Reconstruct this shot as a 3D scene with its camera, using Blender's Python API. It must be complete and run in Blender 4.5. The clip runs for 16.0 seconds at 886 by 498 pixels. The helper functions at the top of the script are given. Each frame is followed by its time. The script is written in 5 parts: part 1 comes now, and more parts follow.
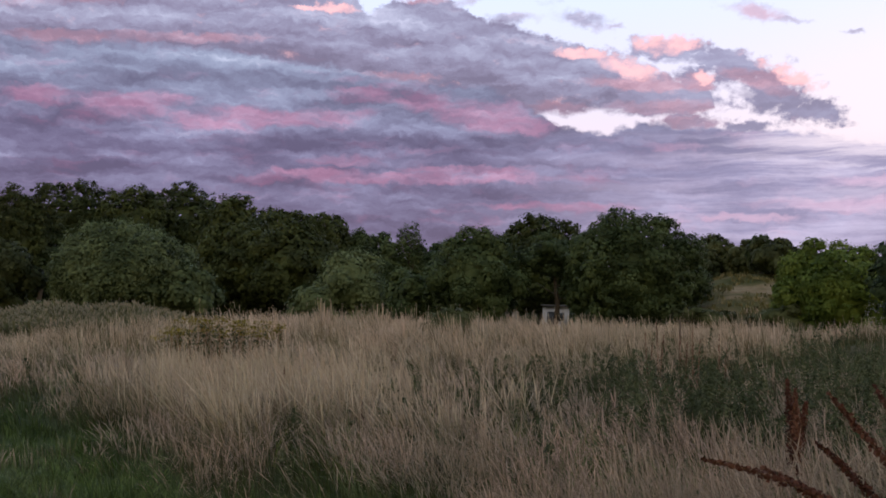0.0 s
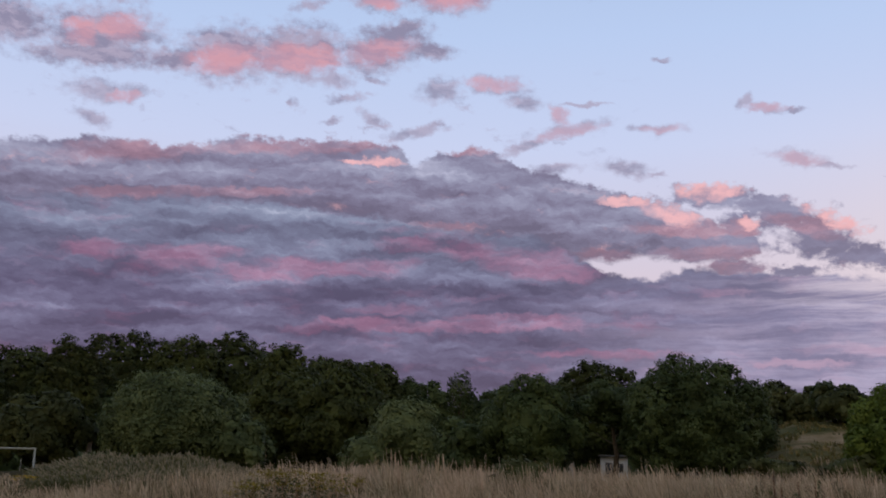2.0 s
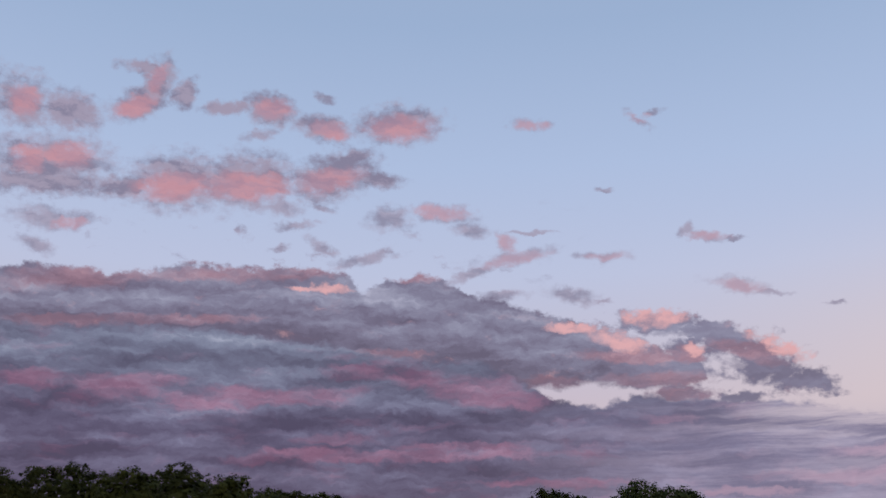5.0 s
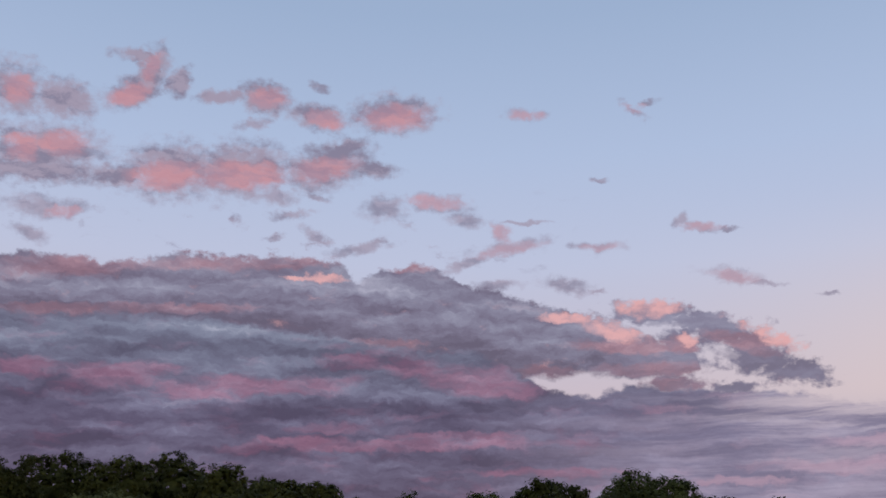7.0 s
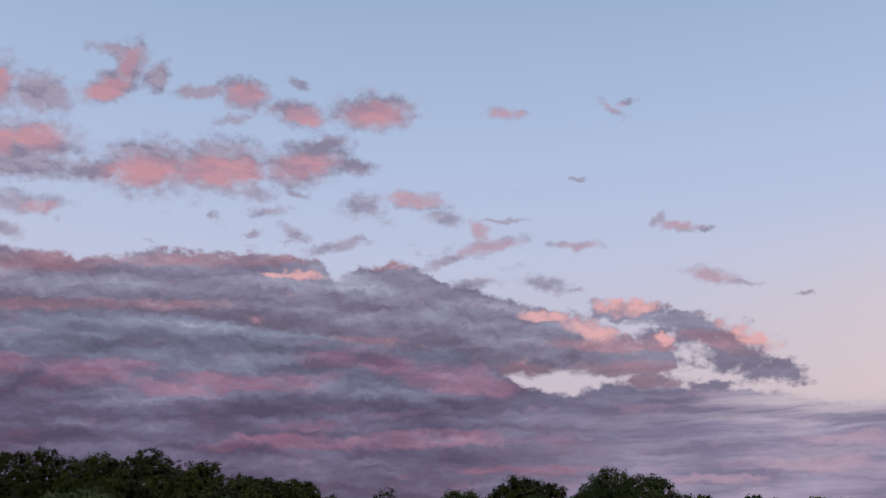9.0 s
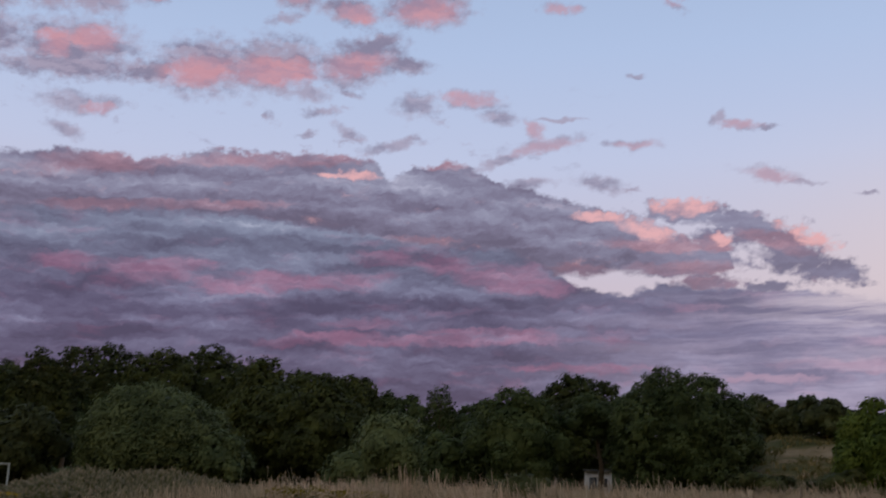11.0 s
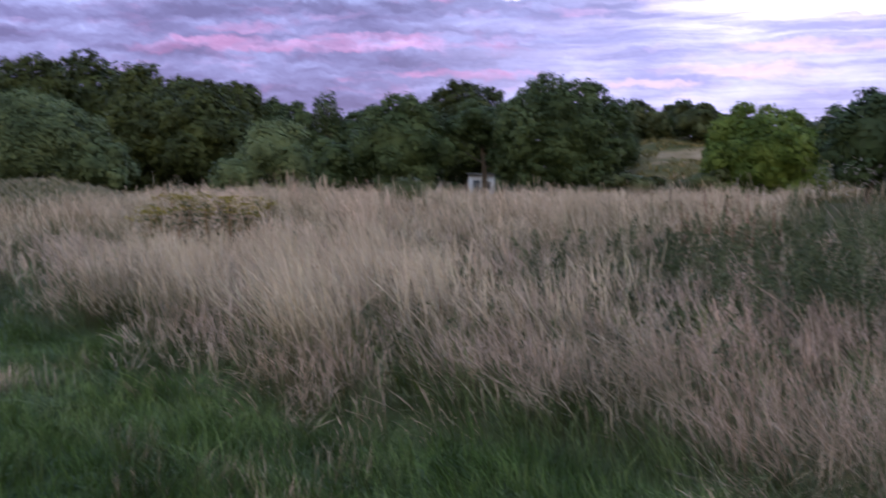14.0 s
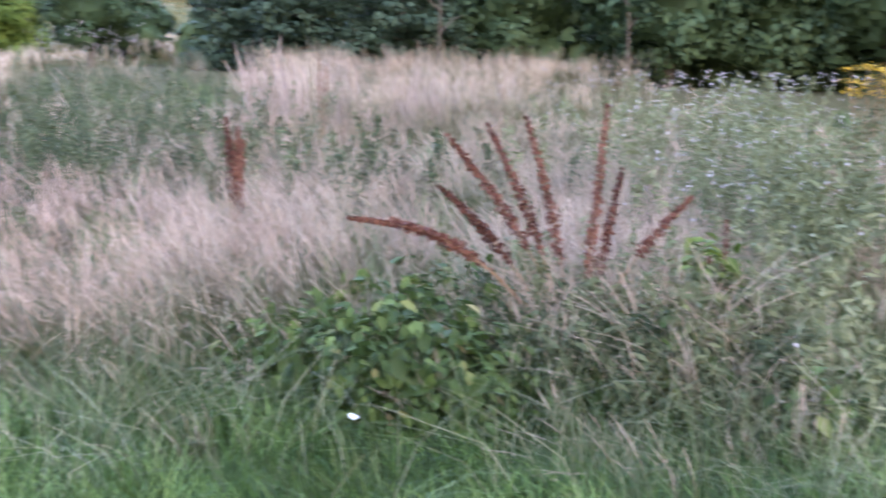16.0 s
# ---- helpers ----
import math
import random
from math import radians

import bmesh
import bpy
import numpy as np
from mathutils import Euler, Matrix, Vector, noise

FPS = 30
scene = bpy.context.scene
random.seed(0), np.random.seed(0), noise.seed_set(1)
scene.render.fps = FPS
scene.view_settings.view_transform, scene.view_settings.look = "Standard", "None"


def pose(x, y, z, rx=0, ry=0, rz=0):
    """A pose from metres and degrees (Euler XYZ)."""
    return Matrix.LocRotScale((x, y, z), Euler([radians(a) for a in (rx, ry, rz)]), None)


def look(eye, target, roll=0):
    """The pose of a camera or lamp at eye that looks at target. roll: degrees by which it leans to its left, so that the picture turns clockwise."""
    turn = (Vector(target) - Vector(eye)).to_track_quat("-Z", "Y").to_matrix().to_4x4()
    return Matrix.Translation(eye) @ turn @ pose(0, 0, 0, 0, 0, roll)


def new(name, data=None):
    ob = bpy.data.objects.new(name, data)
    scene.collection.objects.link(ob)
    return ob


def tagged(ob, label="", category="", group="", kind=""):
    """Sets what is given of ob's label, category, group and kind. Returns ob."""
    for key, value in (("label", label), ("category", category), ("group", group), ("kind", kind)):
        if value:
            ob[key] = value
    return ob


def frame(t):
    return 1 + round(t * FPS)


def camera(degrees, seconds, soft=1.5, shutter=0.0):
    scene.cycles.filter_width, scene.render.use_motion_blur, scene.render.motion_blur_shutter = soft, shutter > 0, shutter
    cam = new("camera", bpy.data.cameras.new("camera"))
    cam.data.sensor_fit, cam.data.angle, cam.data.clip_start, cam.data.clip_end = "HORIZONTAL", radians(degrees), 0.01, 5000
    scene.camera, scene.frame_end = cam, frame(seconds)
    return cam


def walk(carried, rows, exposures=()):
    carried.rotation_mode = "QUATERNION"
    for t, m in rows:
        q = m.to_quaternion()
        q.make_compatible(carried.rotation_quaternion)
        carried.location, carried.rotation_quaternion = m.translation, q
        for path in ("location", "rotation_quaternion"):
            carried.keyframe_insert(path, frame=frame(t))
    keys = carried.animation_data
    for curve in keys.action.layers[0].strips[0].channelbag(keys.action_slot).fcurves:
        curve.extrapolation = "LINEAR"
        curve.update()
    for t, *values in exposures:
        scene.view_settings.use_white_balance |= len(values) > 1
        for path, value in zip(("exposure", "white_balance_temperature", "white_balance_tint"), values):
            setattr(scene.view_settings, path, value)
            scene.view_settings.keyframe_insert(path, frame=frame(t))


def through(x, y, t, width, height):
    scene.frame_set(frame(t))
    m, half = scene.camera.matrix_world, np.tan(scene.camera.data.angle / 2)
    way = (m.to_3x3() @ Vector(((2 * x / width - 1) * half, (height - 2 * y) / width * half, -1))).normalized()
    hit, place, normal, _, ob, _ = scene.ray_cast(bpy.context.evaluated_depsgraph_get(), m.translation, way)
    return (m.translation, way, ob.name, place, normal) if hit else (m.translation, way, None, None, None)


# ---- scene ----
cam = camera(48.4, 16.0, soft=1.7, shutter=0.38)
# One lens; a slow stroll along the mown path for four seconds, then a stand and a turn.
# seconds, x, y, yaw (left), pitch (up), roll
STROLL = [(0, 1.58, -1.80, 0.00, 3.70, 1.40),
          (0.5, 1.45, -1.65, -0.38, 5.56, 1.25),
          (1, 1.31, -1.48, 0.21, 8.42, 1.27),
          (1.5, 1.09, -1.31, 1.08, 10.51, 1.16),
          (2, 0.90, -1.09, 2.90, 12.23, 1.29),
          (2.5, 0.74, -0.82, 3.66, 12.85, 1.39),
          (3, 0.55, -0.56, 3.92, 13.55, 1.27),
          (3.5, 0.40, -0.34, 3.59, 15.99, 1.16),
          (4, 0.26, -0.14, 1.70, 18.30, 0.84),
          (4.5, 0.12, 0.05, 0.09, 19.69, 0.30),
          (7, 0.00, 0.00, -0.46, 19.05, 0.42),
          (7.5, 0.00, 0.00, -1.13, 19.00, 0.37),
          (8, 0.00, 0.00, -1.82, 19.14, 0.31),
          (10.5, 0.00, 0.00, -0.92, 15.78, 0.87),
          (11, 0.00, 0.00, 1.44, 13.08, 1.21),
          (11.5, 0.00, 0.00, 3.55, 10.62, 1.28),
          (12, 0.00, 0.00, 4.95, 8.23, 1.23),
          (12.5, 0.00, 0.00, 4.70, 5.29, 0.92),
          (13, 0.00, 0.00, 2.56, 2.32, 0.63),
          (13.5, 0.00, 0.00, -0.59, -0.93, 0.33),
          (14, 0.00, 0.00, -5.35, -3.79, 0.42),
          (14.5, 0.00, 0.00, -14.12, -6.47, 0.52),
          (15, 0.00, 0.00, -24.51, -8.73, 0.68),
          (15.5, 0.00, 0.00, -36.18, -10.23, 1.17),
          (16, 0.00, 0.00, -48.18, -10.92, 1.41)]

EYE = 1.6


def aim(x, y, z, yaw, pitch, roll):
    a, b = radians(yaw), radians(pitch)
    way = Vector((-math.sin(a) * math.cos(b), math.cos(a) * math.cos(b), math.sin(b)))
    eye = Vector((x, y, z))
    return look(eye, eye + way, roll)


walk(cam, [(t, aim(x, y, EYE, yaw, pitch, roll)) for t, x, y, yaw, pitch, roll in STROLL],
     exposures=[(0.0, 0.75, 6450, 9), (0.5, 0.6, 6350, 10), (0.8, 0.3, 6350, 10), (1.5, 0.24, 6450, 10), (2.0, 0.24, 6450, 10), (2.5, -0.1, 6450, 10), (3.0, -0.06, 6500, 10), (4.0, 0.0, 6500, 10), (8.0, 0.0, 6700, 10), (10.5, 0.05, 6500, 10),
                (11.5, 0.1, 6500, 10), (12.5, 0.5, 6500, 10), (13.0, 0.9, 6400, 10), (13.5, 1.2, 5850, 10), (14.0, 1.5, 5450, 14), (14.5, 1.75, 5100, 18), (15.0, 2.1, 5050, 19), (15.4, 2.75, 5100, 19), (16.0, 3.5, 5150, 18)])

# ---------------------------------------------------------------- sky
world = bpy.data.worlds.new("dusk_sky")
scene.world = world
world.use_nodes = True
NT = world.node_tree
NT.nodes.clear()


class Net:
    """A few short words for building node trees."""

    def __init__(self, tree):
        self.tree = tree

    def node(self, kind, operation="", vector_type="", interpolation_type="", data_type="", blend_type="", sky_type="", feature=""):
        n = self.tree.nodes.new(kind)
        if operation:
            n.operation = operation
        if vector_type:
            n.vector_type = vector_type
        if interpolation_type:
            n.interpolation_type = interpolation_type
        if data_type:
            n.data_type = data_type
        if blend_type:
            n.blend_type = blend_type
        if feature:
            n.feature = feature
        if sky_type:
            n.sky_type = sky_type
        return n

    def put(self, socket, value):
        if hasattr(value, "links"):
            self.tree.links.new(value, socket)
        else:
            socket.default_value = value

    def math(self, op, a, b=0.0, c=0.0):
        n = self.node("ShaderNodeMath", operation=op)
        for s, v in zip(n.inputs, (a, b, c)):
            self.put(s, v)
        return n.outputs[0]

    def vec(self, op, a, b=(0, 0, 0)):
        n = self.node("ShaderNodeVectorMath", operation=op)
        self.put(n.inputs[0], a)
        self.put(n.inputs[1], b)
        return n.outputs["Value"] if op in ("LENGTH", "DOT_PRODUCT") else n.outputs["Vector"]

    def mapped(self, v, loc=(0, 0, 0), turn=0.0, size=(1, 1, 1), kind="POINT"):
        n = self.node("ShaderNodeMapping", vector_type=kind)
        self.put(n.inputs["Vector"], v)
        n.inputs["Location"].default_value = loc
        n.inputs["Rotation"].default_value = (0, 0, radians(turn))
        n.inputs["Scale"].default_value = size
        return n.outputs[0]

    def noise(self, v, scale, detail=4.0, rough=0.55, colour=False):
        n = self.node("ShaderNodeTexNoise")
        if v is not None:
            self.put(n.inputs["Vector"], v)
        n.inputs["Scale"].default_value = scale
        n.inputs["Detail"].default_value = detail
        n.inputs["Roughness"].default_value = rough
        return n.outputs["Color" if colour else "Fac"]

    def ramp(self, fac, *stops):
        n = self.node("ShaderNodeValToRGB")
        self.put(n.inputs[0], fac)
        e = n.color_ramp.elements
        while len(e) < len(stops):
            e.new(0.5)
        for el, (at, col) in zip(e, stops):
            el.position, el.color = at, (*col, 1)
        return n.outputs[0]

    def step(self, v, lo, hi, a=0.0, b=1.0):
        n = self.node("ShaderNodeMapRange", interpolation_type="SMOOTHSTEP")
        for s, x in zip(n.inputs, (v, lo, hi, a, b)):
            self.put(s, x)
        return n.outputs[0]

    def mix(self, fac, a, b, blend="MIX"):
        n = self.node("ShaderNodeMix", data_type="RGBA", blend_type=blend)
        self.put(n.inputs[0], fac)
        for s, v in ((n.inputs[6], a), (n.inputs[7], b)):
            self.put(s, (*v, 1) if isinstance(v, tuple) and len(v) == 3 else v)
        return n.outputs[2]


def dusk():
    k = Net(NT)
    ray = k.node("ShaderNodeTexCoord").outputs["Generated"]
    parts = k.node("ShaderNodeSeparateXYZ")
    k.put(parts.inputs[0], ray)
    x, y, z = parts.outputs
    az = k.math("MULTIPLY", k.math("ARCTAN2", x, y), 57.2958)
    el = k.math("MULTIPLY", k.math("ARCSINE", z), 57.2958)
    flat = k.node("ShaderNodeCombineXYZ")
    k.put(flat.inputs[0], az)
    k.put(flat.inputs[1], el)
    flat.inputs[2].default_value = 1.0
    p = flat.outputs[0]

    # billows: the plan of the clouds is bent by three sizes of turbulence, wider than high
    def bend(v, scale, wide, high, size):
        n = k.vec("SUBTRACT", k.noise(k.mapped(v, size=size), scale, 4.0, 0.6, True), (0.5, 0.5, 0.5))
        return k.vec("MULTIPLY", n, (wide, high, 0))

    fine = bend(p, 1.9, 0.70, 0.52, (1, 1.15, 1))
    mid = k.vec("ADD", bend(p, 0.62, 1.5, 0.8, (1, 1.5, 1)), fine)
    q = k.vec("ADD", k.vec("ADD", p, bend(p, 0.2, 1.6, 0.7, (1, 2.2, 1))), mid)
    aloft = k.vec("ADD", p, mid)
    bent = k.node("ShaderNodeSeparateXYZ")
    k.put(bent.inputs[0], q)
    aq, eq = bent.outputs[0], bent.outputs[1]

    def gathered(rows, v, start=81.0):
        """The least squared distance, in radii, to the ellipses (bearing, elevation, half width, half height, turn)."""
        d = start
        for u, w, a, b, turn in rows:
            if turn:
                c, s = math.cos(radians(turn)), math.sin(radians(turn))
                i = k.vec("DOT_PRODUCT", v, (c / a, s / a, -(c * u + s * w) / a))
                j = k.vec("DOT_PRODUCT", v, (-s / b, c / b, (s * u - c * w) / b))
                one = k.math("MULTIPLY_ADD", i, i, k.math("MULTIPLY", j, j))
            else:
                off = k.vec("MULTIPLY", k.vec("SUBTRACT", v, (u, w, 1)), (1 / a, 1 / b, 0))
                one = k.vec("DOT_PRODUCT", off, off)
            d = k.math("MINIMUM", one, d)
        return d

    def edge(rows):
        """An edge of a layer of cloud: its elevation along the bearing, degrees."""
        level = k.ramp(k.math("MULTIPLY_ADD", aq, 1 / 90.0, 0.5), *[((a + 45) / 90.0, (e / 30.0,) * 3) for a, e in rows])
        return k.math("MULTIPLY", level, 30.0)

    # the clear sky behind
    clear = k.ramp(k.math("DIVIDE", el, 90.0), (0.0, (0.26, 0.27, 0.40)), (0.05, (0.30, 0.29, 0.42)), (0.115, (0.57, 0.49, 0.57)),
                   (0.2, (0.49, 0.54, 0.72)), (0.27, (0.41, 0.51, 0.72)), (0.36, (0.32, 0.43, 0.63)), (1.0, (0.25, 0.31, 0.42)))
    warm = k.math("MULTIPLY", k.step(az, 5.0, 45.0), k.math("MULTIPLY", k.step(el, 22.0, 12.0), k.step(el, 7.0, 10.5)))
    clear = k.mix(k.math("MULTIPLY", warm, 0.7), clear, (0.74, 0.60, 0.57))

    # noises that the layers share: ragged edges, long rolls, heaped crumbs lit from above, torn light
    ragged = k.noise(k.mapped(p, size=(1, 1.35, 1)), 1.15, 6.0, 0.62)
    rough = k.math("SUBTRACT", ragged, 0.5)
    rolls = k.noise(k.mapped(q, size=(0.14, 0.74, 1)), 0.8, 5.0, 0.58)
    def crumbs(v):
        return k.noise(k.mapped(v, size=(0.34, 0.95, 1)), 1.0, 5.0, 0.60)
    crumb = k.math("SUBTRACT", crumbs(q), crumbs(k.vec("ADD", q, (0.15, 0.45, 0))))
    def flocks(v):
        return k.noise(k.mapped(v, size=(1.0, 1.9, 1), loc=(4, 2, 0)), 1.0, 3.0, 0.6)
    crumb = k.math("MULTIPLY_ADD", k.math("SUBTRACT", flocks(aloft), flocks(k.vec("ADD", aloft, (0.08, 0.22, 0)))), 0.25, crumb)
    torn = k.math("ADD", k.math("MULTIPLY", k.noise(k.mapped(q, size=(0.20, 0.80, 1), loc=(11, 3, 0)), 1.0, 4.0, 0.55), 0.6),
                  k.math("MULTIPLY", k.noise(k.mapped(q, size=(0.55, 1.6, 1), loc=(2, 9, 0)), 1.1, 3.0, 0.55), 0.4))

    # the deck: long flat layers that reach down to the horizon, mauve below, thinning to a lilac veil on the clear side
    DECK = [(-45, 16.5), (-24.1, 16.0), (3.4, 15.1), (4.5, 12.5), (5.9, 11.4), (7.0, 10.9), (8.6, 10.6), (9.9, 10.65), (11.2, 11.2), (12.5, 11.1), (14.7, 11.0), (17.8, 10.7), (20.7, 10.3), (23.6, 9.7), (29.0, 9.2), (45, 8.5)]
    deck = k.step(k.math("MULTIPLY_ADD", rough, 0.5, k.math("SUBTRACT", edge(DECK), eq)), -0.08, 0.30)
    calm = k.vec("ADD", p, bend(p, 0.2, 1.6, 0.9, (1, 2.2, 1)))
    streak = k.noise(k.mapped(calm, size=(0.10, 1.4, 1), turn=-4.0), 1.0, 6.0, 0.62)
    thin = k.math("MULTIPLY", k.step(az, 13.0, 23.0), k.step(el, 7.0, 9.8, 0.25, 1.0))
    deck = k.math("MULTIPLY", deck, k.math("SUBTRACT", 1.0, k.math("MULTIPLY", thin, k.step(streak, 0.40, 0.64, 0.08, 0.85))))
    dark = [(-15.5, 8.9, 6.3, 0.4, 3), (-3.5, 9.8, 7.5, 0.32, 1), (5.0, 8.5, 5.2, 0.38, 0), (14.0, 9.7, 3.0, 0.41, -2), (-3.5, 7.3, 8.0, 0.25, 1), (-20.3, 7.6, 3.9, 0.41, 3),
            (-13.7, 12.9, 4.1, 0.28, 4), (-20.9, 10.0, 2.6, 0.27, 4), (8.2, 7.4, 5.1, 0.22, -1), (0.4, 11.1, 1.7, 0.29, 0), (-6.2, 11.9, 2.0, 0.26, 2), (7.0, 10.9, 2.0, 0.32, -1)]
    pale = [(-20.2, 13.3, 4.7, 0.48, 5), (-11.6, 14.0, 3.5, 0.32, 3), (-4.9, 13.7, 0.8, 0.19, 2), (-6.0, 13.9, 5.6, 0.23, 2), (-13.8, 10.1, 3.7, 0.4, 3), (-18.9, 8.4, 0.9, 0.27, 3),
            (-2.8, 10.3, 1.2, 0.19, 1), (0.5, 10.4, 1.0, 0.26, 0), (4.1, 13.0, 2.7, 0.29, 0), (8.6, 9.4, 2.9, 0.25, -1), (-10.8, 12.2, 4.1, 0.29, 3), (0.4, 12.7, 2.3, 0.29, 0),
            (10.1, 8.3, 3.5, 0.25, -1), (-6.7, 9.0, 2.6, 0.25, 2), (18.2, 8.8, 3.6, 0.15, 1)]
    tone = k.math("MULTIPLY_ADD", crumb, 0.34, k.math("MULTIPLY_ADD", rolls, 0.66, 0.165))
    tone = k.math("SUBTRACT", tone, k.step(gathered(dark, q), 2.6, 0.0, 0.0, 0.06))
    tone = k.math("ADD", tone, k.step(gathered(pale, q), 2.8, 0.0, 0.0, 0.065))
    slate = k.ramp(tone, (0.36, (0.092, 0.086, 0.145)), (0.45, (0.124, 0.123, 0.194)), (0.53, (0.160, 0.168, 0.252)), (0.62, (0.215, 0.234, 0.330)), (0.76, (0.40, 0.42, 0.53)))
    mauve = k.ramp(tone, (0.36, (0.070, 0.055, 0.112)), (0.45, (0.098, 0.081, 0.152)), (0.53, (0.130, 0.114, 0.198)), (0.62, (0.178, 0.166, 0.268)), (0.76, (0.32, 0.32, 0.44)))
    under = k.mix(k.step(el, 13.6, 8.6), slate, mauve)
    under = k.mix(k.math("MULTIPLY", k.step(az, 0.0, 20.0, 0.0, 0.55), k.step(el, 12.0, 9.0)), under, k.mix(k.step(k.math("MULTIPLY_ADD", rolls, 0.35, k.math("MULTIPLY", streak, 0.7)), 0.42, 0.66), (0.225, 0.205, 0.33), (0.49, 0.425, 0.575)))
    rosy = [(-22.7, 11.3, 1.2, 0.38, 5), (-10.1, 10.9, 4.8, 0.41, 2), (-13.7, 10.4, 1.9, 0.28, 3), (-18.4, 10.9, 2.7, 0.61, 4), (-5.2, 12.4, 1.5, 0.32, 2), (2.0, 11.8, 2.7, 0.45, 0),
            (3.5, 11.0, 2.3, 0.42, 0), (-1.1, 12.1, 1.3, 0.45, 1), (1.4, 8.2, 2.3, 0.19, 0), (-1.5, 7.8, 5.8, 0.25, 1), (-7.0, 7.9, 1.9, 0.25, 1), (-10.8, 7.4, 1.4, 0.25, 2),
            (21.8, 6.3, 3.7, 0.32, -2), (17.1, 5.7, 1.6, 0.18, -1), (-6.1, 8.7, 1.6, 0.22, 1), (6.5, 6.3, 3.5, 0.19, 0), (30, 7.4, 7.0, 0.35, -2), (13.1, 9.8, 1.3, 0.19, -2)]
    blush = k.step(k.math("MULTIPLY_ADD", k.step(gathered(rosy, q), 3.6, 0.0), 0.22, torn), 0.50, 0.82, 0.0, 0.56)
    pink = k.ramp(tone, (0.36, (0.225, 0.088, 0.165)), (0.5, (0.34, 0.138, 0.225)), (0.66, (0.49, 0.225, 0.33)))
    pink = k.mix(k.step(az, 8.0, 18.0, 0.0, 0.8), pink, (0.56, 0.38, 0.49))
    under = k.mix(blush, under, pink)
    under = k.mix(1.0, under, (0.99, 1.0, 1.03), "MULTIPLY")
    sky = k.mix(deck, clear, under)

    # the great roll above it: a ragged lit top, a smooth dark underside
    TOP = [(-45, 16.0), (-29.7, 16.3), (-24.3, 17.0), (-22.6, 17.4), (-19.8, 17.35), (-17.5, 17.4), (-16.4, 18.0), (-13.6, 18.2), (-10.9, 18.15), (-8.6, 18.5), (-6.6, 18.35), (-5.5, 17.9), (-5.0, 17.2),
           (-3.5, 17.8), (-1.3, 18.3), (0.5, 17.9), (1.7, 17.0), (4.4, 16.4), (6.5, 15.8), (8.5, 15.3), (10.4, 14.8), (12.7, 13.8), (14.9, 13.0), (15.7, 11.5), (17.0, 6.0)]
    BASE = [(-45, 12.0), (-29.1, 13.4), (-23.8, 13.9), (-19.5, 14.2), (-14.8, 14.4), (-11.0, 14.3), (-7.4, 14.0), (-3.7, 13.5), (-1.0, 13.3), (2.7, 13.0), (5.0, 11.7), (7.0, 11.5), (8.5, 11.9), (10.0, 11.75),
            (12.2, 11.4), (14.5, 11.6), (15.7, 11.8), (17.0, 12.0)]
    top, base = edge(TOP), edge(BASE)
    over, above = k.math("SUBTRACT", top, eq), k.math("SUBTRACT", eq, base)
    roll = k.math("MULTIPLY", k.step(k.math("MULTIPLY_ADD", rough, 1.1, over), -0.10, 0.28), k.step(k.math("MULTIPLY_ADD", rough, 0.5, above), -0.25, 0.22))
    lift = k.math("MINIMUM", k.math("DIVIDE", k.math("MAXIMUM", above, 0.0), 3.2), 1.0)
    body = k.math("MULTIPLY_ADD", crumb, 0.46, k.math("MULTIPLY_ADD", rolls, 0.40, k.math("MULTIPLY_ADD", k.step(lift, 0.0, 0.62), 0.125, 0.185)))
    body = k.math("ADD", body, k.step(gathered([(-4.6, 14.9, 3.2, 0.35, -2), (1.0, 15.1, 1.4, 0.4, 0), (-19.0, 15.6, 5.0, 0.3, 3), (-8.5, 16.6, 4.5, 0.25, 0), (5.5, 15.6, 2.0, 0.2, -10)], q), 2.6, 0.0, 0.0, 0.07))
    heap = k.ramp(body, (0.34, (0.125, 0.106, 0.172)), (0.44, (0.170, 0.152, 0.236)), (0.53, (0.216, 0.207, 0.306)), (0.62, (0.280, 0.280, 0.392)), (0.76, (0.43, 0.43, 0.56)))
    blushes = [(-20.4, 16.9, 3.6, 0.5, 7), (-10.9, 17.9, 5.6, 0.36, 4), (-16.4, 14.8, 4.9, 0.25, 5), (-3.2, 13.5, 2.0, 0.22, 1), (12.9, 11.9, 2.6, 0.34, -2), (6.7, 11.8, 1.6, 0.26, -1), (14.6, 13.3, 0.7, 0.38, -3),
               (17.7, 13.2, 1.9, 0.40, -18), (13.9, 11.1, 1.6, 0.31, -2), (-1.8, 18.0, 2.1, 0.26, 1), (-21.8, 14.4, 2.6, 0.22, 6), (-14.6, 18.3, 1.9, 0.25, 5), (11.2, 13.3, 2.6, 0.30, -2)]
    rouge = k.step(k.math("MULTIPLY_ADD", k.step(gathered(blushes, q), 3.4, 0.0), 0.34, torn), 0.54, 0.94, 0.0, 0.66)
    heap_pink = k.ramp(body, (0.36, (0.27, 0.145, 0.200)), (0.5, (0.40, 0.21, 0.265)), (0.66, (0.56, 0.33, 0.39)))
    flare = [(-6.7, 17.2, 1.1, 0.23, 2), (7.9, 15.0, 1.5, 0.29, -1), (10.5, 14.3, 1.9, 0.48, -14), (12.8, 15.5, 1.8, 0.45, -3), (19.2, 13.6, 1.5, 0.43, -26), (20.6, 12.8, 1.0, 0.37, -32), (14.8, 13.5, 0.6, 0.28, -3), (-7.9, 17.1, 1.3, 0.13, 3)]
    near = k.step(gathered(flare, q), 2.8, 0.0)
